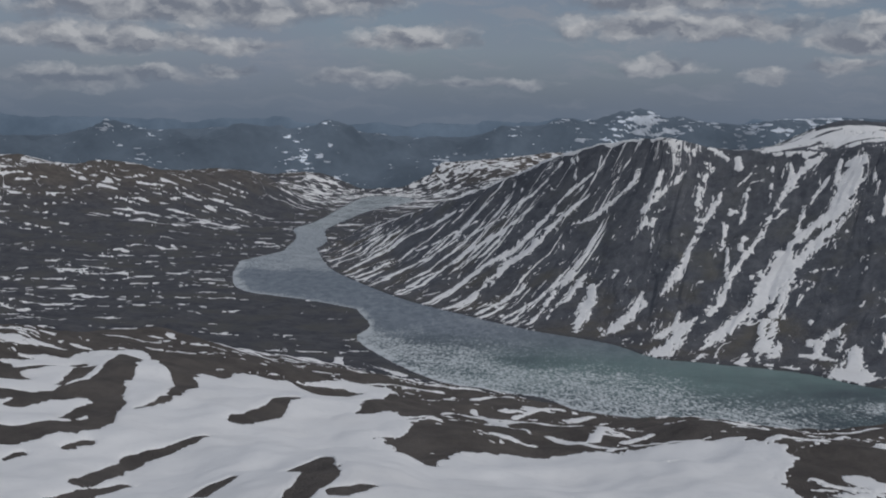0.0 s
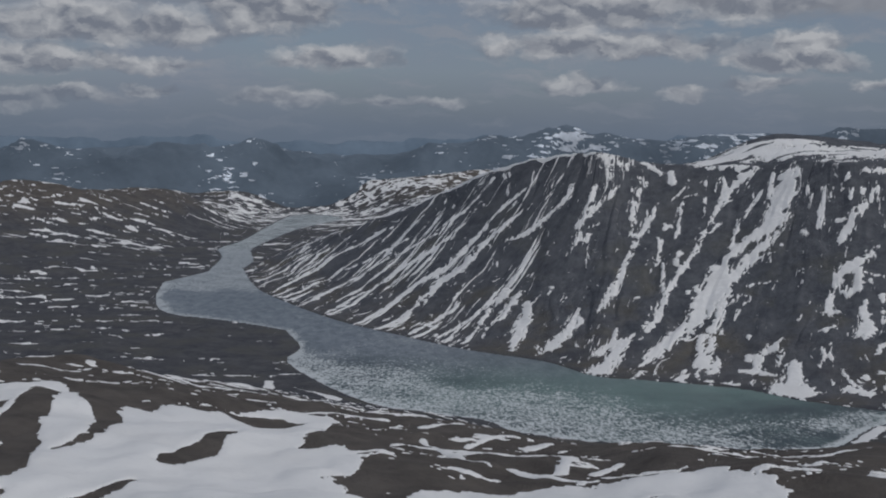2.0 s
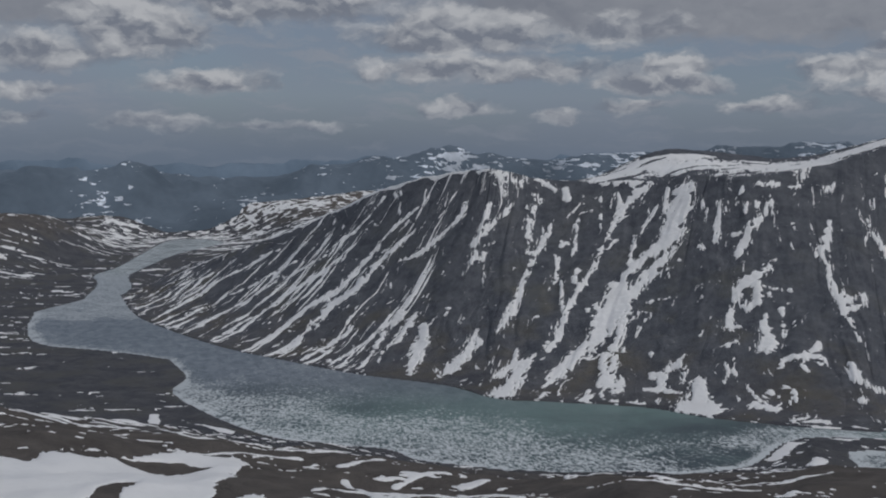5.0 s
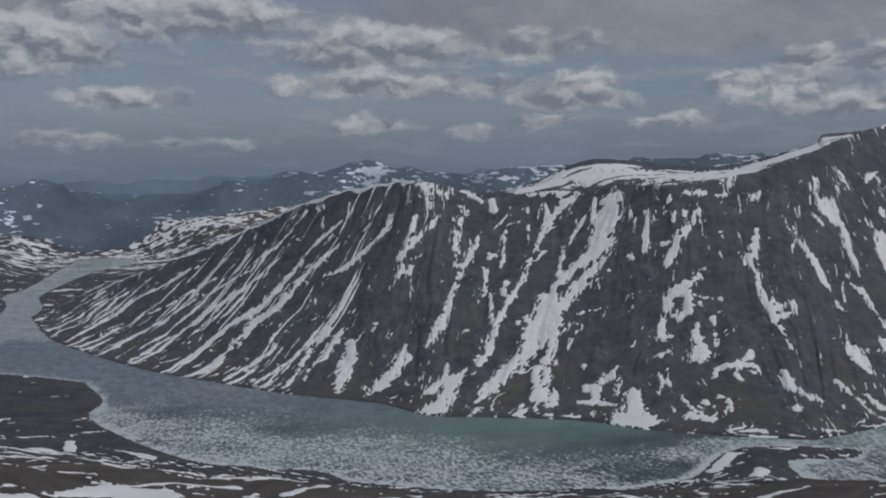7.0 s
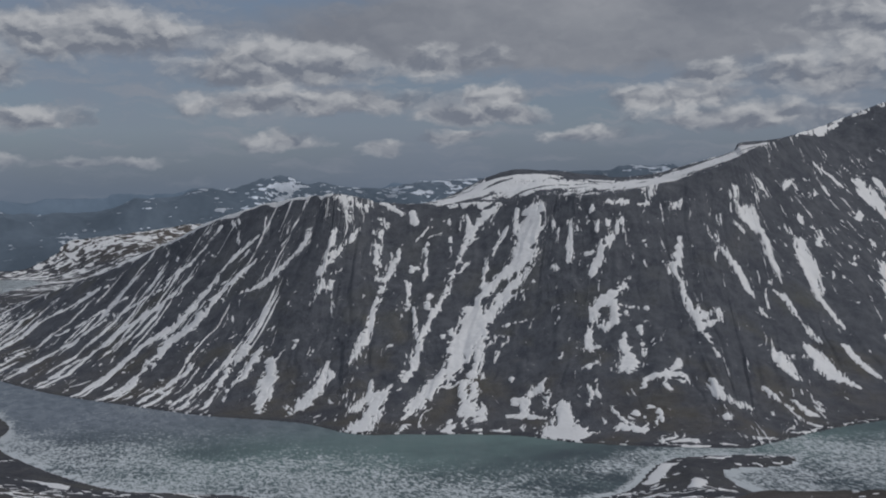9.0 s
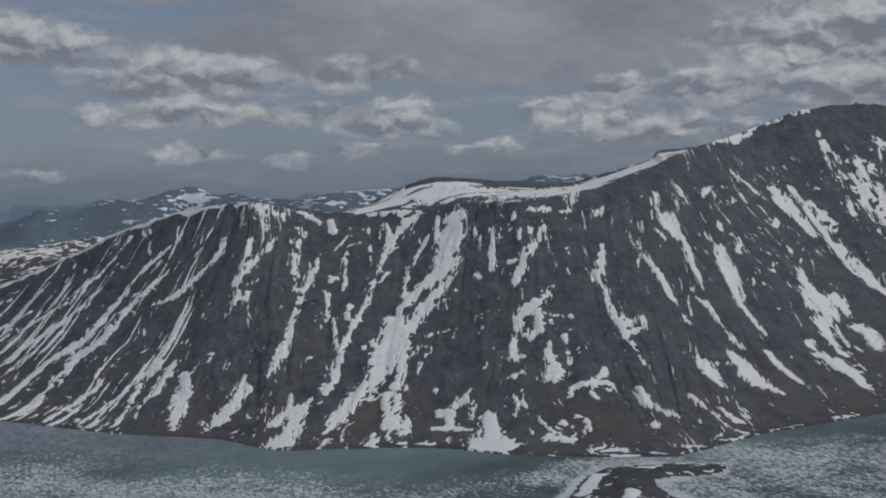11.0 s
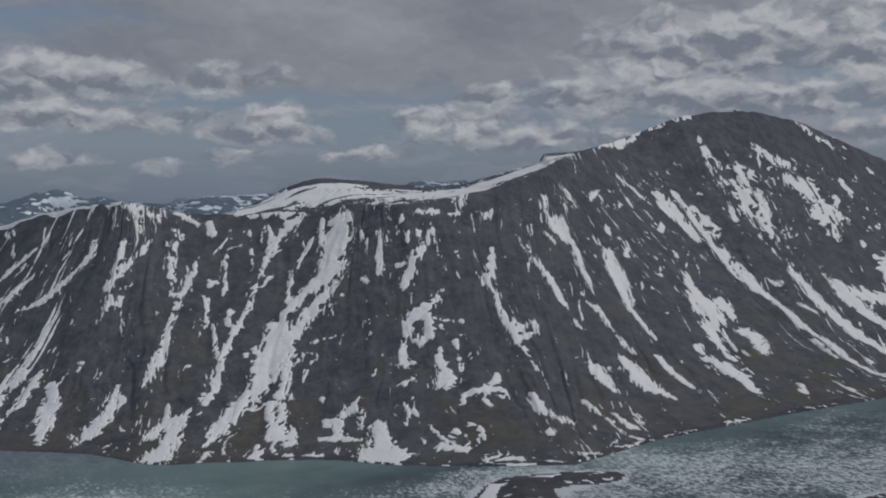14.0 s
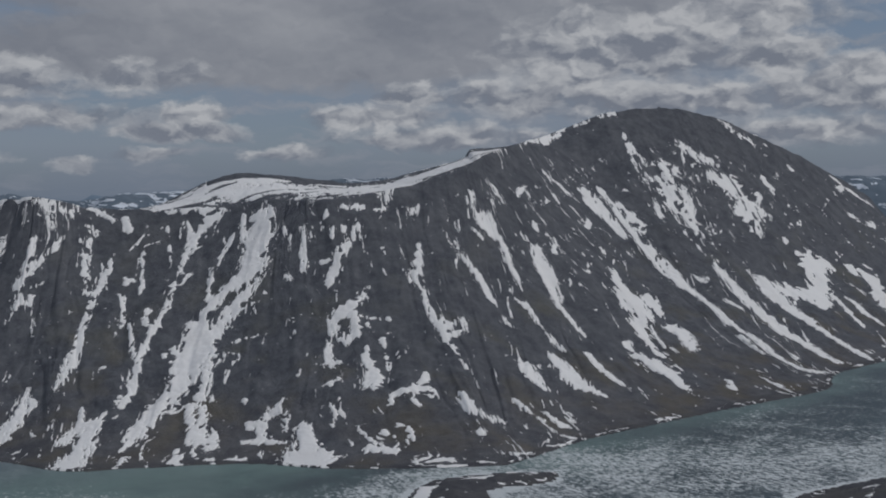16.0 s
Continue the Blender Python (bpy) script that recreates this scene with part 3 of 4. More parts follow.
streak((12.86, 0.922, 10), (12.74, 0.883, 13), (12.88, 0.828, 21), (13.17, 0.782, 24), (13.20, 0.757, 8))
streak((13.15, 0.831, 25), (13.13, 0.801, 23))
streak((12.69, 0.796, 12), (12.80, 0.774, 9))
streak((13.83, 0.902, 10), (13.89, 0.848, 10))
streak((12.30, 0.851, 5), (12.27, 0.819, 4))
streak((14.40, 0.855, 8), (14.66, 0.878, 9))
streak((14.45, 0.757, 8), (14.39, 0.742, 8))
streak((14.03, 0.750, 13), (14.03, 0.737, 9))
streak((15.26, 0.892, 14), (15.45, 0.848, 11), (15.59, 0.804, 11))
streak((15.93, 0.811, 27), (15.93, 0.769, 41), (15.99, 0.728, 41), (16.08, 0.678, 26), (16.04, 0.647, 11))
streak((16.21, 0.801, 19), (16.26, 0.772, 27), (16.34, 0.718, 42), (16.35, 0.683, 45), (16.41, 0.654, 30))
streak((16.29, 0.678, 28), (16.27, 0.627, 29), (16.30, 0.580, 40), (16.37, 0.543, 37), (16.41, 0.504, 35), (16.43, 0.460, 24), (16.58, 0.413, 21), (16.63, 0.352, 20), (16.65, 0.310, 16), (16.88, 0.253, 19), (16.93, 0.197, 22), (16.97, 0.143, 16), (17.16, 0.093, 15), (18.06, 0.010, 9))
streak((17.11, 0.932, 17), (17.15, 0.892, 28), (17.20, 0.853, 38), (17.21, 0.809, 52), (17.40, 0.772, 89), (17.52, 0.723, 102), (17.60, 0.678, 107), (17.63, 0.639, 78), (17.56, 0.602, 28), (17.40, 0.551, 12))
streak((17.32, 0.816, 31), (17.75, 0.804, 54))
streak((18.20, 0.868, 51), (18.36, 0.821, 98), (18.54, 0.774, 67), (18.80, 0.733, 85), (18.87, 0.688, 92), (18.68, 0.647, 58), (18.70, 0.607, 41), (18.78, 0.600, 16))
streak((18.85, 0.752, 43), (19.06, 0.723, 52))
streak((19.31, 0.816, 27), (19.33, 0.787, 36))
streak((19.11, 0.988, 22), (19.24, 0.969, 32), (19.40, 0.959, 28), (19.46, 0.939, 33))
streak((19.52, 0.996, 13), (19.62, 0.964, 12))
streak((17.09, 0.725, 7), (17.03, 0.703, 12), (17.01, 0.669, 19))
streak((15.46, 0.706, 10), (15.59, 0.720, 7))
streak((19.05, 0.553, 16), (19.18, 0.615, 10), (19.41, 0.656, 15))
streak((19.78, 0.907, 24), (19.89, 0.848, 19))
streak((20.49, 0.946, 20), (20.28, 0.870, 22))
streak((20.30, 0.755, 25), (20.59, 0.740, 36))
streak((20.35, 0.996, 21), (20.56, 0.942, 26), (20.83, 0.907, 33))
streak((17.53, 0.519, 19), (17.52, 0.472, 26), (17.60, 0.413, 32), (17.69, 0.344, 35), (17.86, 0.293, 45), (17.98, 0.226, 44), (18.16, 0.179, 37), (18.24, 0.118, 23), (18.34, 0.061, 13))
streak((18.30, 0.418, 37), (18.34, 0.366, 48), (18.44, 0.320, 40), (18.55, 0.275, 32), (18.64, 0.216, 28), (18.73, 0.160, 21), (18.84, 0.081, 17), (18.89, 0.017, 10))
streak((19.11, 0.514, 28), (19.31, 0.499, 62), (19.20, 0.415, 60), (19.04, 0.352, 50), (18.94, 0.302, 26))
streak((18.49, 0.381, 45), (18.87, 0.354, 57))
streak((19.43, 0.487, 29), (19.49, 0.465, 17))
streak((19.73, 0.560, 26), (19.76, 0.509, 35), (19.73, 0.442, 21))
streak((19.21, 0.386, 16), (19.21, 0.324, 19), (19.25, 0.246, 17), (19.25, 0.155, 11))
streak((19.84, 0.460, 22), (19.90, 0.418, 35), (19.80, 0.342, 42), (19.75, 0.288, 33))
streak((19.42, 0.315, 28), (19.46, 0.238, 19), (19.50, 0.187, 15))
streak((19.88, 0.568, 13), (19.95, 0.492, 22))
streak((15.38, 0.556, 17), (15.29, 0.516, 26), (15.28, 0.472, 48), (15.25, 0.428, 56), (15.22, 0.396, 24), (15.04, 0.381, 27), (14.96, 0.315, 21), (14.98, 0.270, 15))
streak((15.57, 0.445, 39), (15.57, 0.413, 26), (15.55, 0.383, 10))
streak((15.43, 0.342, 22), (15.59, 0.329, 41), (15.53, 0.297, 31), (15.47, 0.263, 18))
streak((14.67, 0.342, 20), (14.65, 0.285, 26), (14.70, 0.229, 22), (14.82, 0.187, 22), (14.81, 0.152, 14), (14.79, 0.113, 8))
streak((14.81, 0.243, 26), (14.87, 0.211, 25))
streak((15.21, 0.371, 8), (15.02, 0.211, 7))
streak((14.87, 0.088, 7), (14.92, 0.074, 7))
streak((15.44, 0.128, 11), (15.35, 0.088, 6))
streak((15.43, 0.629, 9), (15.42, 0.615, 8))
streak((15.42, 0.578, 8), (15.52, 0.588, 5))
streak((17.71, 0.575, 15), (17.76, 0.536, 11))
streak((17.23, 0.634, 11), (17.30, 0.578, 11))
streak((15.00, 0.605, 13), (14.90, 0.585, 11))
streak((14.60, 0.543, 6), (14.64, 0.521, 6))
streak((16.80, 0.472, 11), (16.90, 0.455, 18))
streak((17.15, 0.376, 14), (17.30, 0.347, 10))
streak((15.19, 0.828, 14), (15.21, 0.801, 11))
streak((16.57, 0.261, 10), (16.61, 0.187, 9))
streak((15.07, 0.017, 8), (15.27, 0.012, 8))
streak((7.50, 1.084, 23), (7.64, 1.425, 69), (7.85, 1.539, 93), (8.11, 1.605, 73), (8.47, 1.345, 72), (8.59, 1.139, 28))
streak((8.16, 1.731, 39), (8.78, 1.685, 54), (9.29, 1.811, 30))
streak((8.58, 1.413, 55), (9.33, 1.393, 93), (9.94, 1.425, 125), (10.56, 1.371, 162), (11.06, 1.104, 104), (11.74, 0.979, 9))
streak((9.42, 1.073, 19), (10.09, 1.082, 12))
streak((7.62, 0.996, 11), (7.77, 1.001, 14), (7.94, 1.041, 12))
streak((11.30, 1.300, 80), (12.00, 1.500, 100), (13.00, 1.500, 80), (14.00, 1.400, 60), (14.50, 1.250, 16))
streak((15.29, 1.001, 4), (15.79, 0.987, 13), (16.12, 0.990, 8))
streak((5.03, 0.838, 8), (4.81, 0.770, 10), (4.64, 0.715, 12), (4.50, 0.669, 8), (4.30, 0.639, 9))
streak((4.20, 0.760, 8), (4.05, 0.699, 13), (3.96, 0.653, 14), (3.91, 0.555, 18), (3.85, 0.487, 25), (3.69, 0.413, 24), (3.69, 0.341, 20), (3.69, 0.228, 11), (3.77, 0.114, 9), (3.73, 0.060, 5))
streak((3.71, 0.701, 11), (3.65, 0.609, 16), (3.60, 0.513, 17), (3.48, 0.447, 19), (3.32, 0.375, 16), (3.28, 0.281, 14), (3.27, 0.176, 11), (3.24, 0.082, 7))
streak((4.25, 0.343, 5), (4.22, 0.261, 12), (4.18, 0.164, 14), (4.12, 0.062, 8), (4.14, 0.006, 5))
streak((4.67, 0.257, 6), (4.56, 0.186, 8), (4.51, 0.094, 10), (4.47, 0.040, 6))
streak((4.78, 0.411, 6), (4.78, 0.299, 7), (4.84, 0.176, 8), (4.90, 0.062, 5))
streak((3.28, 0.727, 10), (3.18, 0.649, 12), (3.05, 0.583, 13), (2.91, 0.525, 15), (2.77, 0.437, 12), (2.70, 0.333, 10), (2.60, 0.255, 10), (2.58, 0.126, 6))
streak((2.91, 0.683, 7), (2.68, 0.621, 10), (2.41, 0.569, 13), (2.34, 0.475, 10), (2.20, 0.379, 10), (2.05, 0.255, 8), (2.10, 0.114, 7))
streak((2.43, 0.687, 8), (2.18, 0.629, 10), (2.04, 0.517, 10), (1.82, 0.435, 8), (1.69, 0.311, 8), (1.65, 0.144, 6))
streak((3.27, 0.954, 9), (3.20, 0.888, 7), (3.11, 0.806, 10), (2.96, 0.745, 7), (2.83, 0.679, 7))
streak((4.01, 0.862, 9), (3.83, 0.812, 8), (3.72, 0.737, 8), (3.67, 0.677, 9))
streak((1.90, 0.816, 8), (1.65, 0.766, 11), (1.48, 0.661, 8), (1.29, 0.547, 7), (1.20, 0.375, 7), (1.21, 0.212, 5))
streak((1.04, 0.996, 4), (0.75, 0.968, 9), (0.47, 0.858, 8), (0.31, 0.627, 6))


def strokes_over(p, chains, soft, reach=60):
    """For each place, how far inside (+) or outside (-) the nearest stroke it lies."""
    best = np.full(p.shape[:2], -3.0)
    for chain in chains:
        for (a, wa), (b, wb) in zip(chain[:-1], chain[1:]):
            low, high = np.minimum(a, b) - reach, np.maximum(a, b) + reach
            i, j = np.where((p[..., 0] > low[0]) & (p[..., 0] < high[0]) & (p[..., 1] > low[1]) & (p[..., 1] < high[1]))
            q, d = p[i, j], b - a
            k = np.clip(((q - a) @ d) / (d @ d + 1e-6), 0, 1)
            off = np.linalg.norm(q - a - k[:, None] * d, axis=-1)
            w = 0.98 * (wa + (wb - wa) * k) + 0.8
            best[i, j] = np.maximum(best[i, j], (w / 2 - off) / (0.12 * w * soft + 2.2))
    return best


def face_snow(s, t, p):
    x, y = p[..., 0], p[..., 1]
    bend = 0.25 * octaves(s * 3, t * 6, 3, 3)
    ragged = octaves((s + bend) * 11.0, t * 13.0, 5, 141, 0.82) + 1.1 * octaves((s + bend) * 34.0, t * 44.0, 3, 143, 0.75)
    chains = [[(face(np.array(a), np.array(b)), w) for a, b, w in chain] for chain in STREAKS]
    told = strokes_over(p, chains, 0.9) + 1.7 * ragged - 0.15
    # thin streaks down the spur
    left = step(6.2, 4.6, s)
    thin = octaves((s + 0.25 * bend) * 15.0 - 1.6 * t, t * 2.0, 3, 101, 0.62) + 0.35 * octaves((s + 0.3 * bend) * 46.0 - 4.0 * t, t * 7.0, 3, 103, 0.6) + 0.12 * octaves(x / 8, y / 8, 3, 151)
    told = np.maximum(told, (thin - 0.27 - 0.26 * step(0.68, 0.9, t) - 1.3 * (1 - left) - 0.10 * step(1.6, 0.3, s)) * 4)
    # flecks on the main face
    flecks = octaves((s + bend) * 16.0, t * 15.0, 4, 111, 0.66)
    told = np.maximum(told, (flecks - 0.58 + 0.12 * step(0.25, 0.03, t) + 0.11 * step(0.70, 0.95, t) * step(15.5, 13.5, s) - 0.3 * step(0.85, 0.95, t) * step(15, 16.5, s)) * 4)
    small = octaves(x / 8 + y / 30, y / 15, 4, 117, 0.7)
    told = np.maximum(told, (small - 0.80 + 0.30 * step(12.5, 14.0, s) * step(0.45, 0.62, t) * step(0.96, 0.86, t)) * 3)
    # fringe along the shore, cornice on the brow
    fringe = octaves(x / 18, y / 18, 3, 121) + 0.05 - 0.9 * np.abs(t - 0.012) / 0.012
    told = np.maximum(told, fringe * 3)
    rim = np.where((s > 1.5) & (s < 5.4), 0.30 - np.abs(t - 0.998) / 0.03, -1) + 0.4 * octaves(x / 25, y / 25, 3, 125)
    rim = np.maximum(rim, np.where((s > 15.2) & (s < 17.2), 0.25 - np.abs(t - 1.0) / 0.02, -1) + octaves(x / 25, y / 25, 3, 127))
    told = np.maximum(told, rim * 2)
    # stones that show through the snow of the saddle, and gaps in the bowl below the summit
    stones = octaves(x / 70, y / 14, 5, 131, 0.6)
    told = told - 6 * step(0.93, 0.96, t) * step(1.006, 0.998, t) * step(10.9, 11.3, s) * step(14.4, 14.0, s)
    told = np.where(t > 1.03, np.minimum(told, (0.36 - stones) * 4), told)
    told = np.where((t > 1.80) & (s > 7.9) & (s < 11), -1, told)
    # the bowl's gaps also dim its snow in place of cloud shade
    bowl = octaves((s + bend) * 9.0, t * 26.0, 4, 161, 0.75)
    told = np.where((s > 16.3) & (t > 0.5), np.minimum(told, (0.07 - bowl) * 4), told)
    return np.where((t < 0.002) | (t > 2.2), -1, told)


lay_snow(FACE, face_snow(SS, TT, FACE), 0.9, "white patch of old snow on the dark mountain slope", "snow patches on the mountain",
         "scattered_snow", "small scattered flecks of old snow between the rocks", 110)

# ---------------------------------------------------------------- ground sheet
AZ = np.radians(np.concatenate([np.linspace(-180, -26, 40, endpoint=False), np.linspace(-25, 24, 570, endpoint=False), np.linspace(24, 58, 190), np.linspace(60, 180, 40)[1:]]))
RAD = np.concatenate([[0.5, 40, 80, 120, 160, 200], np.geomspace(230, 3500, 550, endpoint=False), np.linspace(3500, 4400, 150, endpoint=False), np.linspace(4400, 4950, 20)])
AA, RR = np.meshgrid(AZ, RAD, indexing="ij")
GX, GY = -20 + RR * np.sin(AA), 60 + RR * np.cos(AA)
GZ, GD = land(GX, GY)
GROUND = np.stack([GX, GY, GZ], -1)[:, ::-1]
GDIST = GD[:, ::-1]
ground = tagged(sheet("ground", GROUND, HEATH), "brown heath and gravel with thin moss", "ground", kind="structure")


SNOWFIELD = [(-330, 420), (-230, 520), (-178, 560), (-165, 610), (-153, 602), (-130, 556), (-118, 540), (-91, 602),
             (-60, 620), (-24, 635), (-33, 489), (-14, 496), (-14, 455), (-20, 431), (-3, 386), (11, 435), (41, 454),
             (70, 446), (107, 438), (126, 412), (113, 368), (103, 300), (90, 150), (-60, 100), (-300, 200)]
BARE, DRIFTS = [], []


def bare(*knots):
    """A strip of bare ground in the snow, through knots of (x, y, width)."""
    BARE.append(knots)


def drift(*knots):
    """A snow drift on bare ground, through knots of (x, y, width)."""
    DRIFTS.append(knots)


bare((80, 405, 3), (92, 412, 3))
bare((-108, 327, 6), (-97, 354, 5))
bare((-69, 329, 6), (-64, 345, 4))
bare((-120, 461, 4), (-114, 477, 4))
bare((-129, 426, 5), (-125, 430, 5))
bare((-195, 400, 14), (-165, 400, 18), (-150, 396, 19), (-139, 410, 15), (-128, 432, 10), (-133, 470, 8))
bare((-210, 450, 16), (-178, 456, 17), (-158, 470, 18), (-146, 510, 17), (-151, 570, 14))
bare((-190, 520, 6), (-170, 545, 7))
bare((-128, 590, 14), (-122, 640, 22))
bare((-152, 543, 10), (-145, 507, 13), (-142, 484, 14), (-135, 468, 8))
bare((-158, 491, 9), (-161, 458, 9), (-165, 445, 5))
bare((-163, 536, 9), (-162, 497, 7))
bare((-140, 605, 19), (-121, 540, 13), (-116, 524, 10), (-111, 484, 4))
bare((-138, 434, 7), (-137, 462, 7))
bare((-185, 500, 12), (-215, 540, 14))
bare((-200, 560, 10), (-170, 585, 10))
bare((-150, 403, 13), (-141, 401, 12), (-137, 410, 7))
bare((-141, 374, 3), (-139, 379, 3))
bare((-128, 392, 3), (-124, 403, 3))
bare((131, 403, 12), (142, 406, 12), (206, 514, 14))
bare((129, 392, 8), (154, 399, 17))
bare((-9, 428, 15), (3, 437, 21), (16, 441, 15), (34, 450, 11), (63, 454, 5))
bare((-93, 585, 8), (-78, 600, 10), (-57, 600, 13), (-41, 590, 8))
bare((-33, 487, 6), (-20, 510, 17), (-6, 560, 20))
bare((-42, 342, 8), (-37, 350, 11), (-34, 322, 11), (-37, 307, 10))
bare((-27, 306, 9), (-19, 313, 6))
bare((-109, 347, 4), (-106, 367, 8), (-103, 388, 9), (-94, 401, 8), (-86, 420, 4))
bare((-78, 451, 7), (-73, 468, 11), (-68, 481, 10), (-65, 505, 7))
drift((-50, 1283, 26), (-44, 1240, 12))
drift((19, 629, 5), (40, 670, 6))
drift((38, 591, 4), (55, 614, 5))
drift((66, 590, 9), (77, 599, 7))
drift((63, 469, 4), (78, 529, 5))
drift((76, 468, 5), (90, 493, 5))
drift((18, 598, 3), (24, 540, 3), (38, 483, 3))
drift((46, 482, 3), (67, 453, 4))
drift((110, 436, 12), (99, 417, 16))
drift((-124, 1416, 10), (-117, 1300, 16))
drift((-44, 649, 5), (0, 653, 5))
drift((128, 406, 5), (142, 412, 4))
drift((138, 377, 9), (143, 369, 8))
drift((520, 1203, 14), (470, 1140, 16))
drift((500, 1105, 10), (470, 1060, 14))
drift((560, 1198, 8), (584, 1196, 8))


def ground_snow(p, d):
    x, y = p[..., 0], p[..., 1]
    chain = lambda some: [[(np.array((a, b, 0.0)), w) for a, b, w in knots] for knots in some]  # noqa: E731
    flat = p * np.array((1, 1, 0))
    ragged = octaves(x / 12, y / 18, 6, 221, 0.68)
    r = np.hypot(x + 20, y - 60)
    plain = step(-40, -160, x) * step(700, 1100, y)
    # streaks on heath and plain
    f = octaves(x / 52, y / 15, 5, 201, 0.76) + 0.3 * octaves(x / 300, y / 260, 3, 205)
    f = f - 0.53 + 0.10 * plain + 0.14 * step(2500, 3100, r) * step(-300, -700, x) + 0.36 * step(3900, 4300, r) * step(-500, 0, x)
    f = f + (0.20 + 0.16 * step(-280, -400, x)) * plain * step(1650, 1250, y)
    f = f - 0.16 * step(-330, -230, x) * step(1250, 1380, y) * step(2000, 1800, y)
    high = octaves(x / 24, y / 16, 4, 207, 0.72) + 0.5 * octaves(x / 160, y / 120, 2, 208) - 0.13 + 0.05 * step(-100, 250, x)
    f = np.where((r > 3750) & (x > -520), high, f)
    f = f * 3.5
    slope = octaves(x / 26, y / 11, 5, 231, 0.78) - 0.44
    f = np.where((y < 1250) & (x > -60), slope * 3, f)
    f = np.maximum(f, strokes_over(flat, chain(DRIFTS), 0.9) + 0.8 * ragged)
    near = (r < 900) & (y < 720)
    rim = np.where(near, -inside_distance(x, y, SNOWFIELD), -60)
    f = np.maximum(f, np.clip(rim / 7, -2, 2) + 0.9 * ragged)
    hole = np.maximum(strokes_over(flat, chain(BARE), 0.8), -2) + 0.9 * ragged
    hole = np.where(near, hole, -1)
    f = np.minimum(f, -hole * 1.2)
    return np.where(d < 1.5, -1, f)


lay_snow(GROUND, ground_snow(GROUND, GDIST), 0.5, "broad field of melting snow on the brown hill", "snow fields on the near hill",
         "snow_streaks", "thin streaks of melting snow on the heath", 60)

# ---------------------------------------------------------------- far hills, a backdrop in the distance
# azimuth (degrees to the right of +y) and height of the skyline
FAR = [(-180, 260), (-60, 250), (-24, 190), (-19, 195), (-15, 225), (-11.7, 246), (-8, 240), (-5, 250), (-3.5, 225), (-1, 215), (2, 225),
       (4.2, 270), (6, 285), (9, 300), (11.5, 314), (14, 296), (17, 312), (20, 325), (25, 345), (28, 362), (33, 355),
       (42, 330), (48, 345), (52, 372), (58, 380), (90, 300), (180, 260)]


# haze over distant land is put into a bluish base and emission
def haze_material(name, base, glow):
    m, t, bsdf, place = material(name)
    # broad noise paints patches of cloud shade into the base
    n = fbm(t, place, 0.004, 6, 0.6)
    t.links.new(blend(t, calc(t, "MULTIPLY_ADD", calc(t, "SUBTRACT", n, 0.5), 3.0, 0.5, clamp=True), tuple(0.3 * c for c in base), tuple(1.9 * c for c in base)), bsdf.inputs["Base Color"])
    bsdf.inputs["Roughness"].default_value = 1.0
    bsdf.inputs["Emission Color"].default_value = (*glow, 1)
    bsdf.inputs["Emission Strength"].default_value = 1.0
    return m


def far_range(name, r0, r1, rows, lift, seed, mat, label, snow=True):
    az = np.concatenate([np.linspace(-180, -26, 60, endpoint=False), np.linspace(-26, 62, 900), np.linspace(62, 180, 50)[1:]])
    rr = np.linspace(r1, r0, rows)
    a, r = np.meshgrid(az, rr, indexing="ij")
    x, y = -20 + r * np.sin(np.radians(a)), 60 + r * np.cos(np.radians(a))
    k = (r - r0) / (r1 - r0)
    top = np.interp(a, [p[0] for p in FAR], [p[1] for p in FAR])
    relief = octaves(x / 260, y / 260, 5, seed)
    z = lift(a, top) * (0.25 + 0.75 * step(0, 0.8, k)) + relief * 75 * (0.3 + step(0, 0.5, k) - 0.9 * step(0.75, 1.0, k))
    z = np.where(k > 0.97, z - 60 * (k - 0.97) / 0.03, z)
    z = z - 60 * step(0.12, 0.0, k)
    grid = np.stack([x, y, z], -1)
    tagged(sheet(name, grid, mat), label, "hills", kind="structure")
    if snow:
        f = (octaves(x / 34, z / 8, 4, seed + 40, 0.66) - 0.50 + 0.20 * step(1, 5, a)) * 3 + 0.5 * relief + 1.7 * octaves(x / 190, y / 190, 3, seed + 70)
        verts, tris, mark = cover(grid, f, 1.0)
        tagged(tri_mesh("far_snow", verts, tris, FAR_SNOW), "distant specks of snow on the hills, dimmed by painted haze", "snow", kind="stuff")


# snow dimmed in its base, with blue emission painting the haze over it
FAR_SNOW = haze_material("distant snow with haze glow", (0.50, 0.52, 0.55), (0.02, 0.03, 0.045))
# the hills' blue-grey glow is painted haze
BLUE = haze_material("hills with haze glow", (0.040, 0.048, 0.056), (0.042, 0.057, 0.078))
# paler, stronger emission paints thicker haze on the lowland
BLUER = haze_material("lowland with haze glow", (0.05, 0.06, 0.07), (0.060, 0.086, 0.122))
far_range("far_hills", 4360, 4760, 90, lambda a, top: top - 6, 301, BLUE, "hills with specks of snow, blue-grey from painted haze")
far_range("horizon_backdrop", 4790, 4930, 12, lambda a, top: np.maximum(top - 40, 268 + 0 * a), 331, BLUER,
          "lowland tinted pale blue with painted haze", snow=False)

# ---------------------------------------------------------------- lake
def put(ob, name, values):
    ob.data.attributes.new(name, "FLOAT", "POINT").data.foreach_set("value", values.reshape(-1).astype(np.float32))


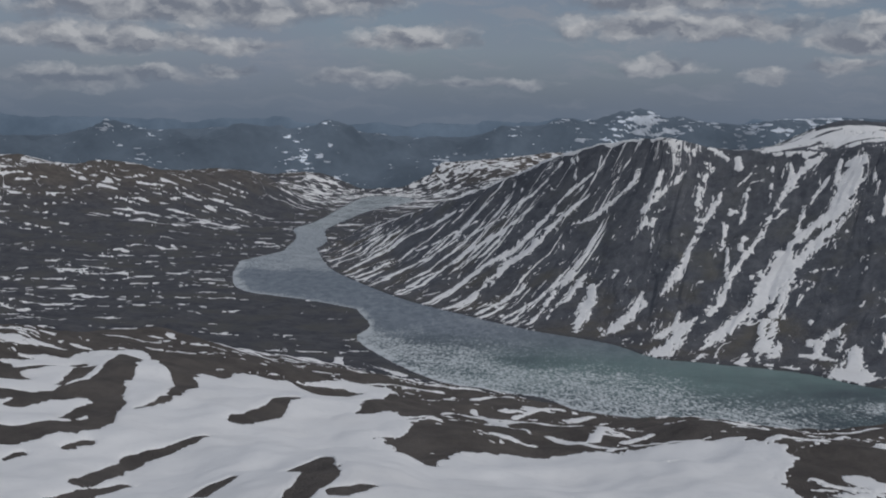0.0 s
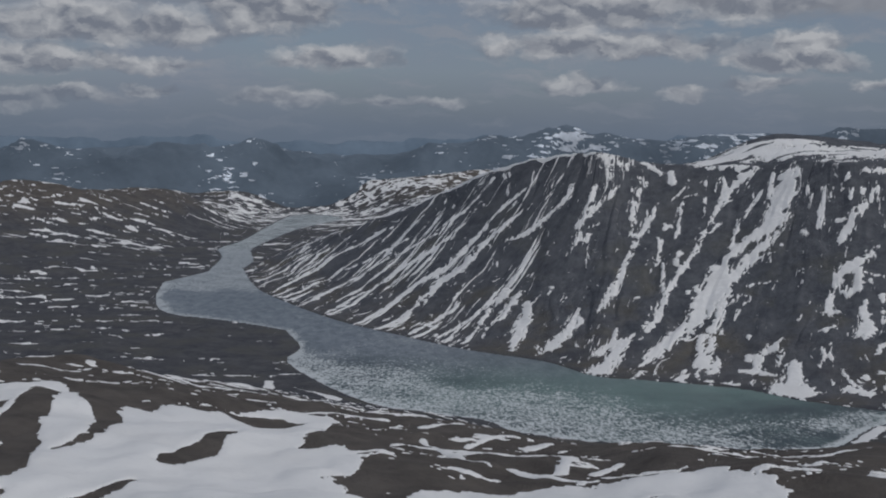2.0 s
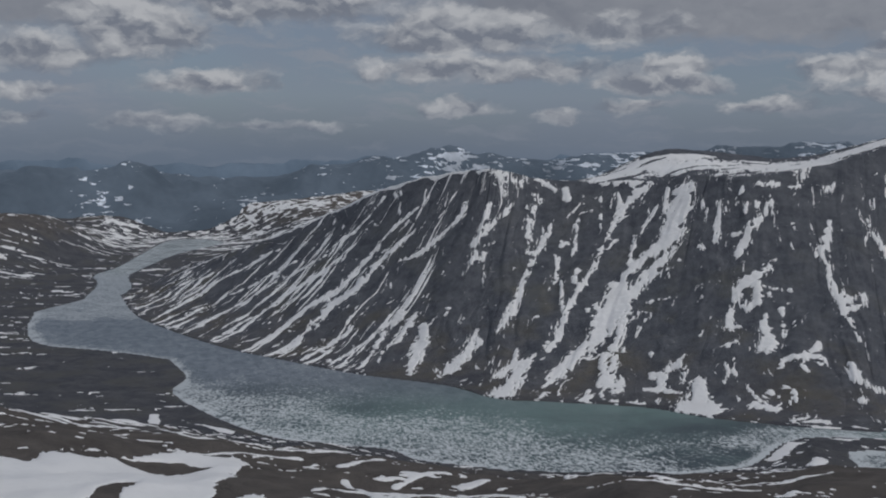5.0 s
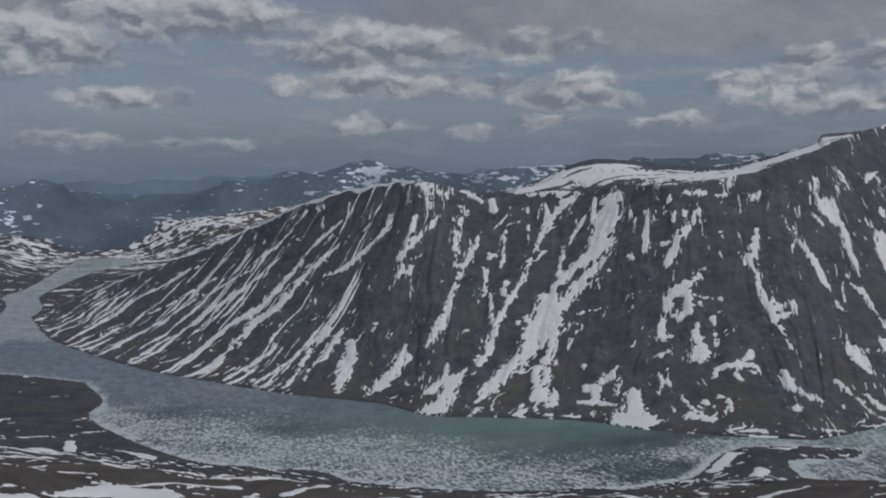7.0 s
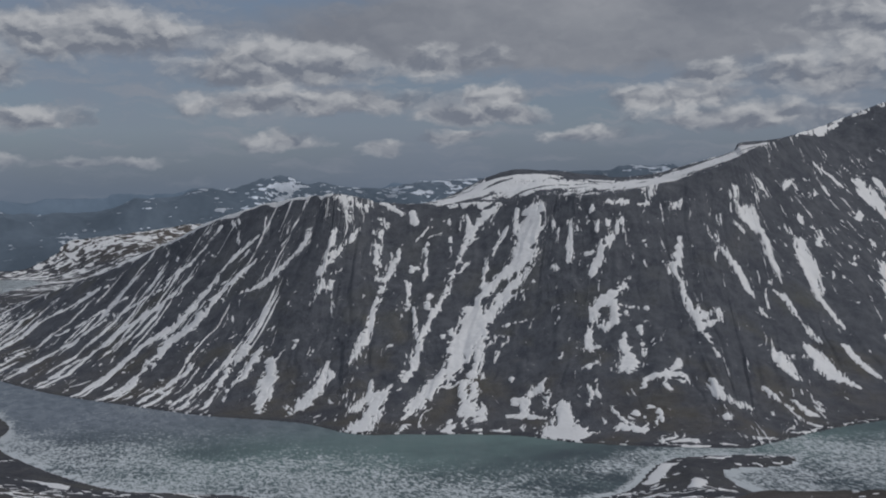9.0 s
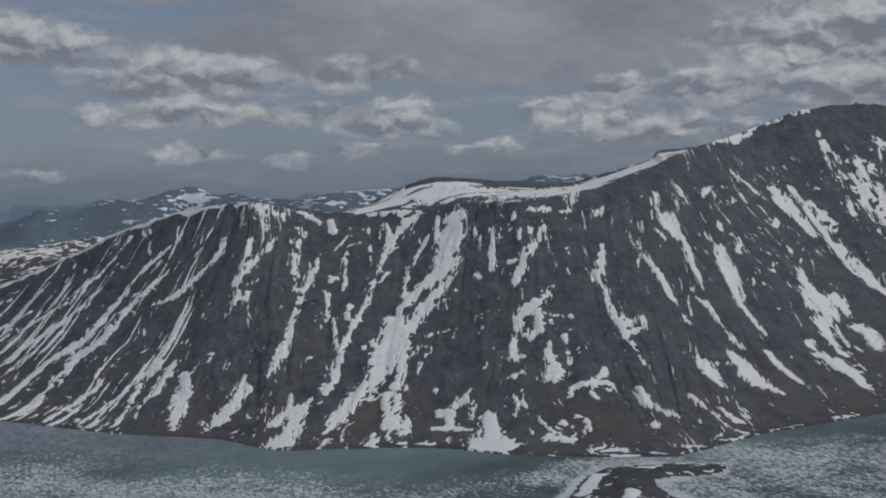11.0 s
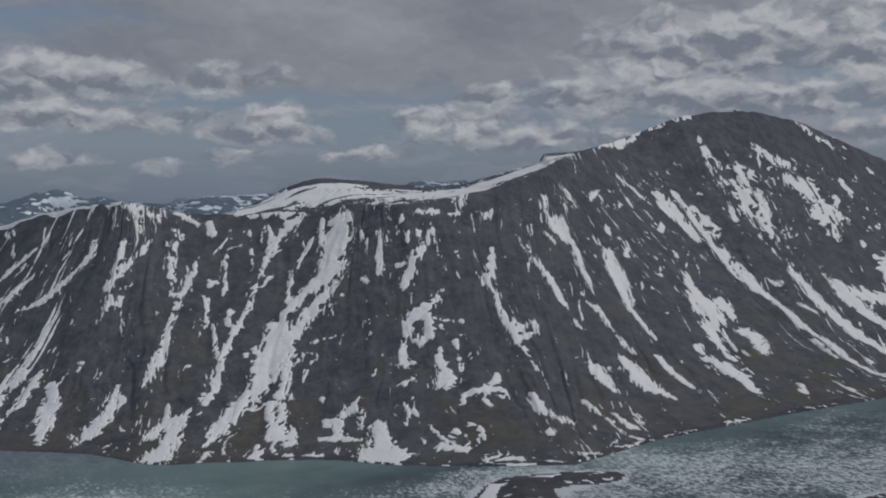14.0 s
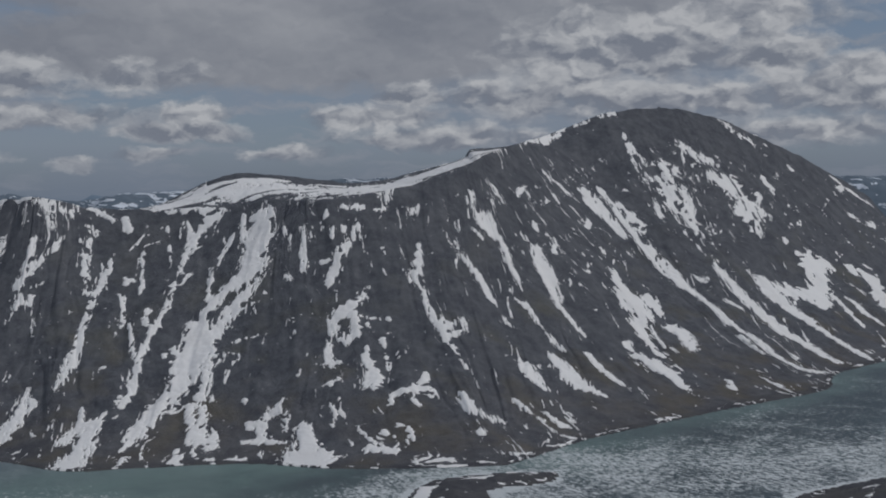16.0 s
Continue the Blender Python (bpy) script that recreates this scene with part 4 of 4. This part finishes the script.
def lake_material():
    m, t, bsdf, place = material("lake ice and melt water")

    def read(name):
        node = t.nodes.new("ShaderNodeAttribute")
        node.attribute_name = name
        return node.outputs["Fac"]

    ice, green, smoothness = read("ice"), read("green"), read("smooth_ice")
    stretch = nd(t, "ShaderNodeMapping", Scale=(1.0, 0.5, 1.0), Rotation=(0, 0, 0.35))
    t.links.new(place, stretch.inputs["Vector"])
    floes = fbm(t, stretch.outputs[0], 0.26, 7, 0.68, 0.9)
    broad = fbm(t, place, 0.014, 6, 0.62, 1.2)
    mottle = fbm(t, stretch.outputs[0], 0.07, 8, 0.7, 0.8)
    speck = calc(t, "MULTIPLY_ADD", calc(t, "SUBTRACT", floes, 0.5), 8.0, calc(t, "MULTIPLY", calc(t, "SUBTRACT", broad, 0.5), 2.4))
    amount = calc(t, "MULTIPLY_ADD", calc(t, "SUBTRACT", ice, 0.58), 2.6, speck, clamp=True)
    water = blend(t, calc(t, "MULTIPLY_ADD", calc(t, "SUBTRACT", broad, 0.5), 1.2, green, clamp=True), (0.068, 0.094, 0.104), (0.165, 0.245, 0.228))
    grey = blend(t, calc(t, "MULTIPLY_ADD", calc(t, "SUBTRACT", mottle, 0.5), 3.5, 0.5, clamp=True), (0.115, 0.145, 0.172), (0.265, 0.295, 0.325))
    under = blend(t, smoothness, water, grey)
    over = calc(t, "MULTIPLY", amount, calc(t, "MULTIPLY_ADD", smoothness, -0.25, 0.95))
    t.links.new(blend(t, over, under, (0.66, 0.69, 0.69)), bsdf.inputs["Base Color"])
    t.links.new(calc(t, "MULTIPLY_ADD", amount, 0.3, 0.45), bsdf.inputs["Roughness"])
    bsdf.inputs["Specular IOR Level"].default_value = 0.3
    bump(t, bsdf, floes, 0.5, 0.8)
    return m


lx, ly = np.meshgrid(np.linspace(-560, 2900, 260), np.linspace(900, 4500, 260), indexing="ij")
lake = tagged(sheet("lake", np.stack([lx, ly, 0 * lx], -1), lake_material()), "grey-green lake with rotting ice and open melt water", "lake", kind="structure")
shore = inside_distance(lx, ly, NEAR + [(-407, 5000), (-5000, 5000), (-5000, -500), (4000, -500)])
wob = octaves(lx / 120, ly / 120, 4, 401)
rot = 0.20 + (0.80 - 0.30 * step(230, 340, lx) * step(40, 75, shore)) * step(340, 0, shore) + 0.42 * wob
open_water = np.exp(-(((lx - 430) / 110) ** 2 + ((ly - 1330) / 55) ** 2)) + np.exp(-(((lx - 400) / 75) ** 2 + ((ly - 1140) / 30) ** 2))
rot = rot - 0.42 * open_water
rot = np.where(lx > 640, np.maximum(np.minimum(rot, 0.62 + 0.5 * wob), 0.50 + 0.4 * wob), rot)
bank = np.exp(-((np.minimum(inside_distance(lx, ly, lake_outline()), 0) / 55) ** 2)) * step(60, 150, shore)
rot = rot - 0.25 * bank * step(1900, 1500, ly)
rot = np.maximum(rot, 1.1 * np.exp(-((shore / 20) ** 2)))
rot = np.maximum(rot, 0.55 * np.exp(-(((lx - 300) / 90) ** 2 + ((ly - 1175) / 45) ** 2)))
rot = rot - 0.03 * step(1500, 1400, ly) * step(12, 40, shore) * step(650, 560, lx)
rot = rot + 0.16 * step(120, 30, shore) * step(420, 330, lx) * step(1500, 1400, ly)
bay = np.exp(-(((lx - 455) / 60) ** 2 + ((ly - 1165) / 32) ** 2))
rot = rot - 0.5 * bay
calm = step(1450, 1700, ly) * step(400, 100, lx)
cream = step(2150, 2450, ly + 0.5 * (lx + 300) + 150 * wob)
rot = rot * (1 - calm) + calm * np.clip(0.24 + 0.5 * wob + 0.75 * cream + 0.75 * np.exp(-np.maximum(shore, 0) / 20), 0, 1)
rot = np.maximum(rot, 1.2 * step(2950, 3150, ly) + 0.5 * wob * step(2950, 3150, ly))
rim = 1.5 * np.exp(-((shore / 9) ** 2)) + 0.55 * step(2950, 3150, ly)
put(lake, "ice", np.maximum(np.clip(rot, 0, 0.80), rim))
put(lake, "green", np.clip(np.exp(-(((lx - 220) / 260) ** 2 + ((ly - 1380) / 170) ** 2)) + 0.8 * np.exp(-(((lx - 640) / 120) ** 2 + ((ly - 1225) / 60) ** 2)) + 0.55 * bank * step(1900, 1500, ly) + 0.5 * wob, 0, 1))
put(lake, "smooth_ice", np.clip(step(1380, 1720, ly + 0.25 * lx + 160 * wob) * step(500, 150, lx) * step(3150, 2950, ly), 0, 1))

# ---------------------------------------------------------------- summit cairn
def part(name, bm, mat, parent, label=""):
    me = bpy.data.meshes.new(name)
    bm.to_mesh(me)
    bm.free()
    me.materials.append(mat)
    ob = new(name, me)
    ob.parent = parent
    return tagged(ob, label)


def boulder(x, y, z, size, seed):
    rng = random.Random(seed)
    bm = bmesh.new()
    bmesh.ops.create_icosphere(bm, subdivisions=1, radius=size)
    for v in bm.verts:
        v.co *= rng.uniform(0.75, 1.15)
        v.co = Vector((v.co.x * 1.2 + x, v.co.y + y, v.co.z * 0.7 + z))
    return bm


top = face(np.array(18.05), np.array(1.02))
cairn = tagged(new("cairn"), "cairn of stacked dark stones on the bare summit", "cairn")
cairn.location = [float(v) for v in top]
for k, (bx, by, bz, bs) in enumerate([(-3.4, 0, 0.4, 2.0), (0, 0.5, 0.6, 2.3), (3.2, -0.3, 0.3, 1.9), (-1.4, 0.2, 2.2, 1.6), (1.3, 0, 2.1, 1.5), (0, 0.1, 3.6, 1.2)]):
    part("stone", boulder(bx, by, bz, bs, k), ROCK, cairn)
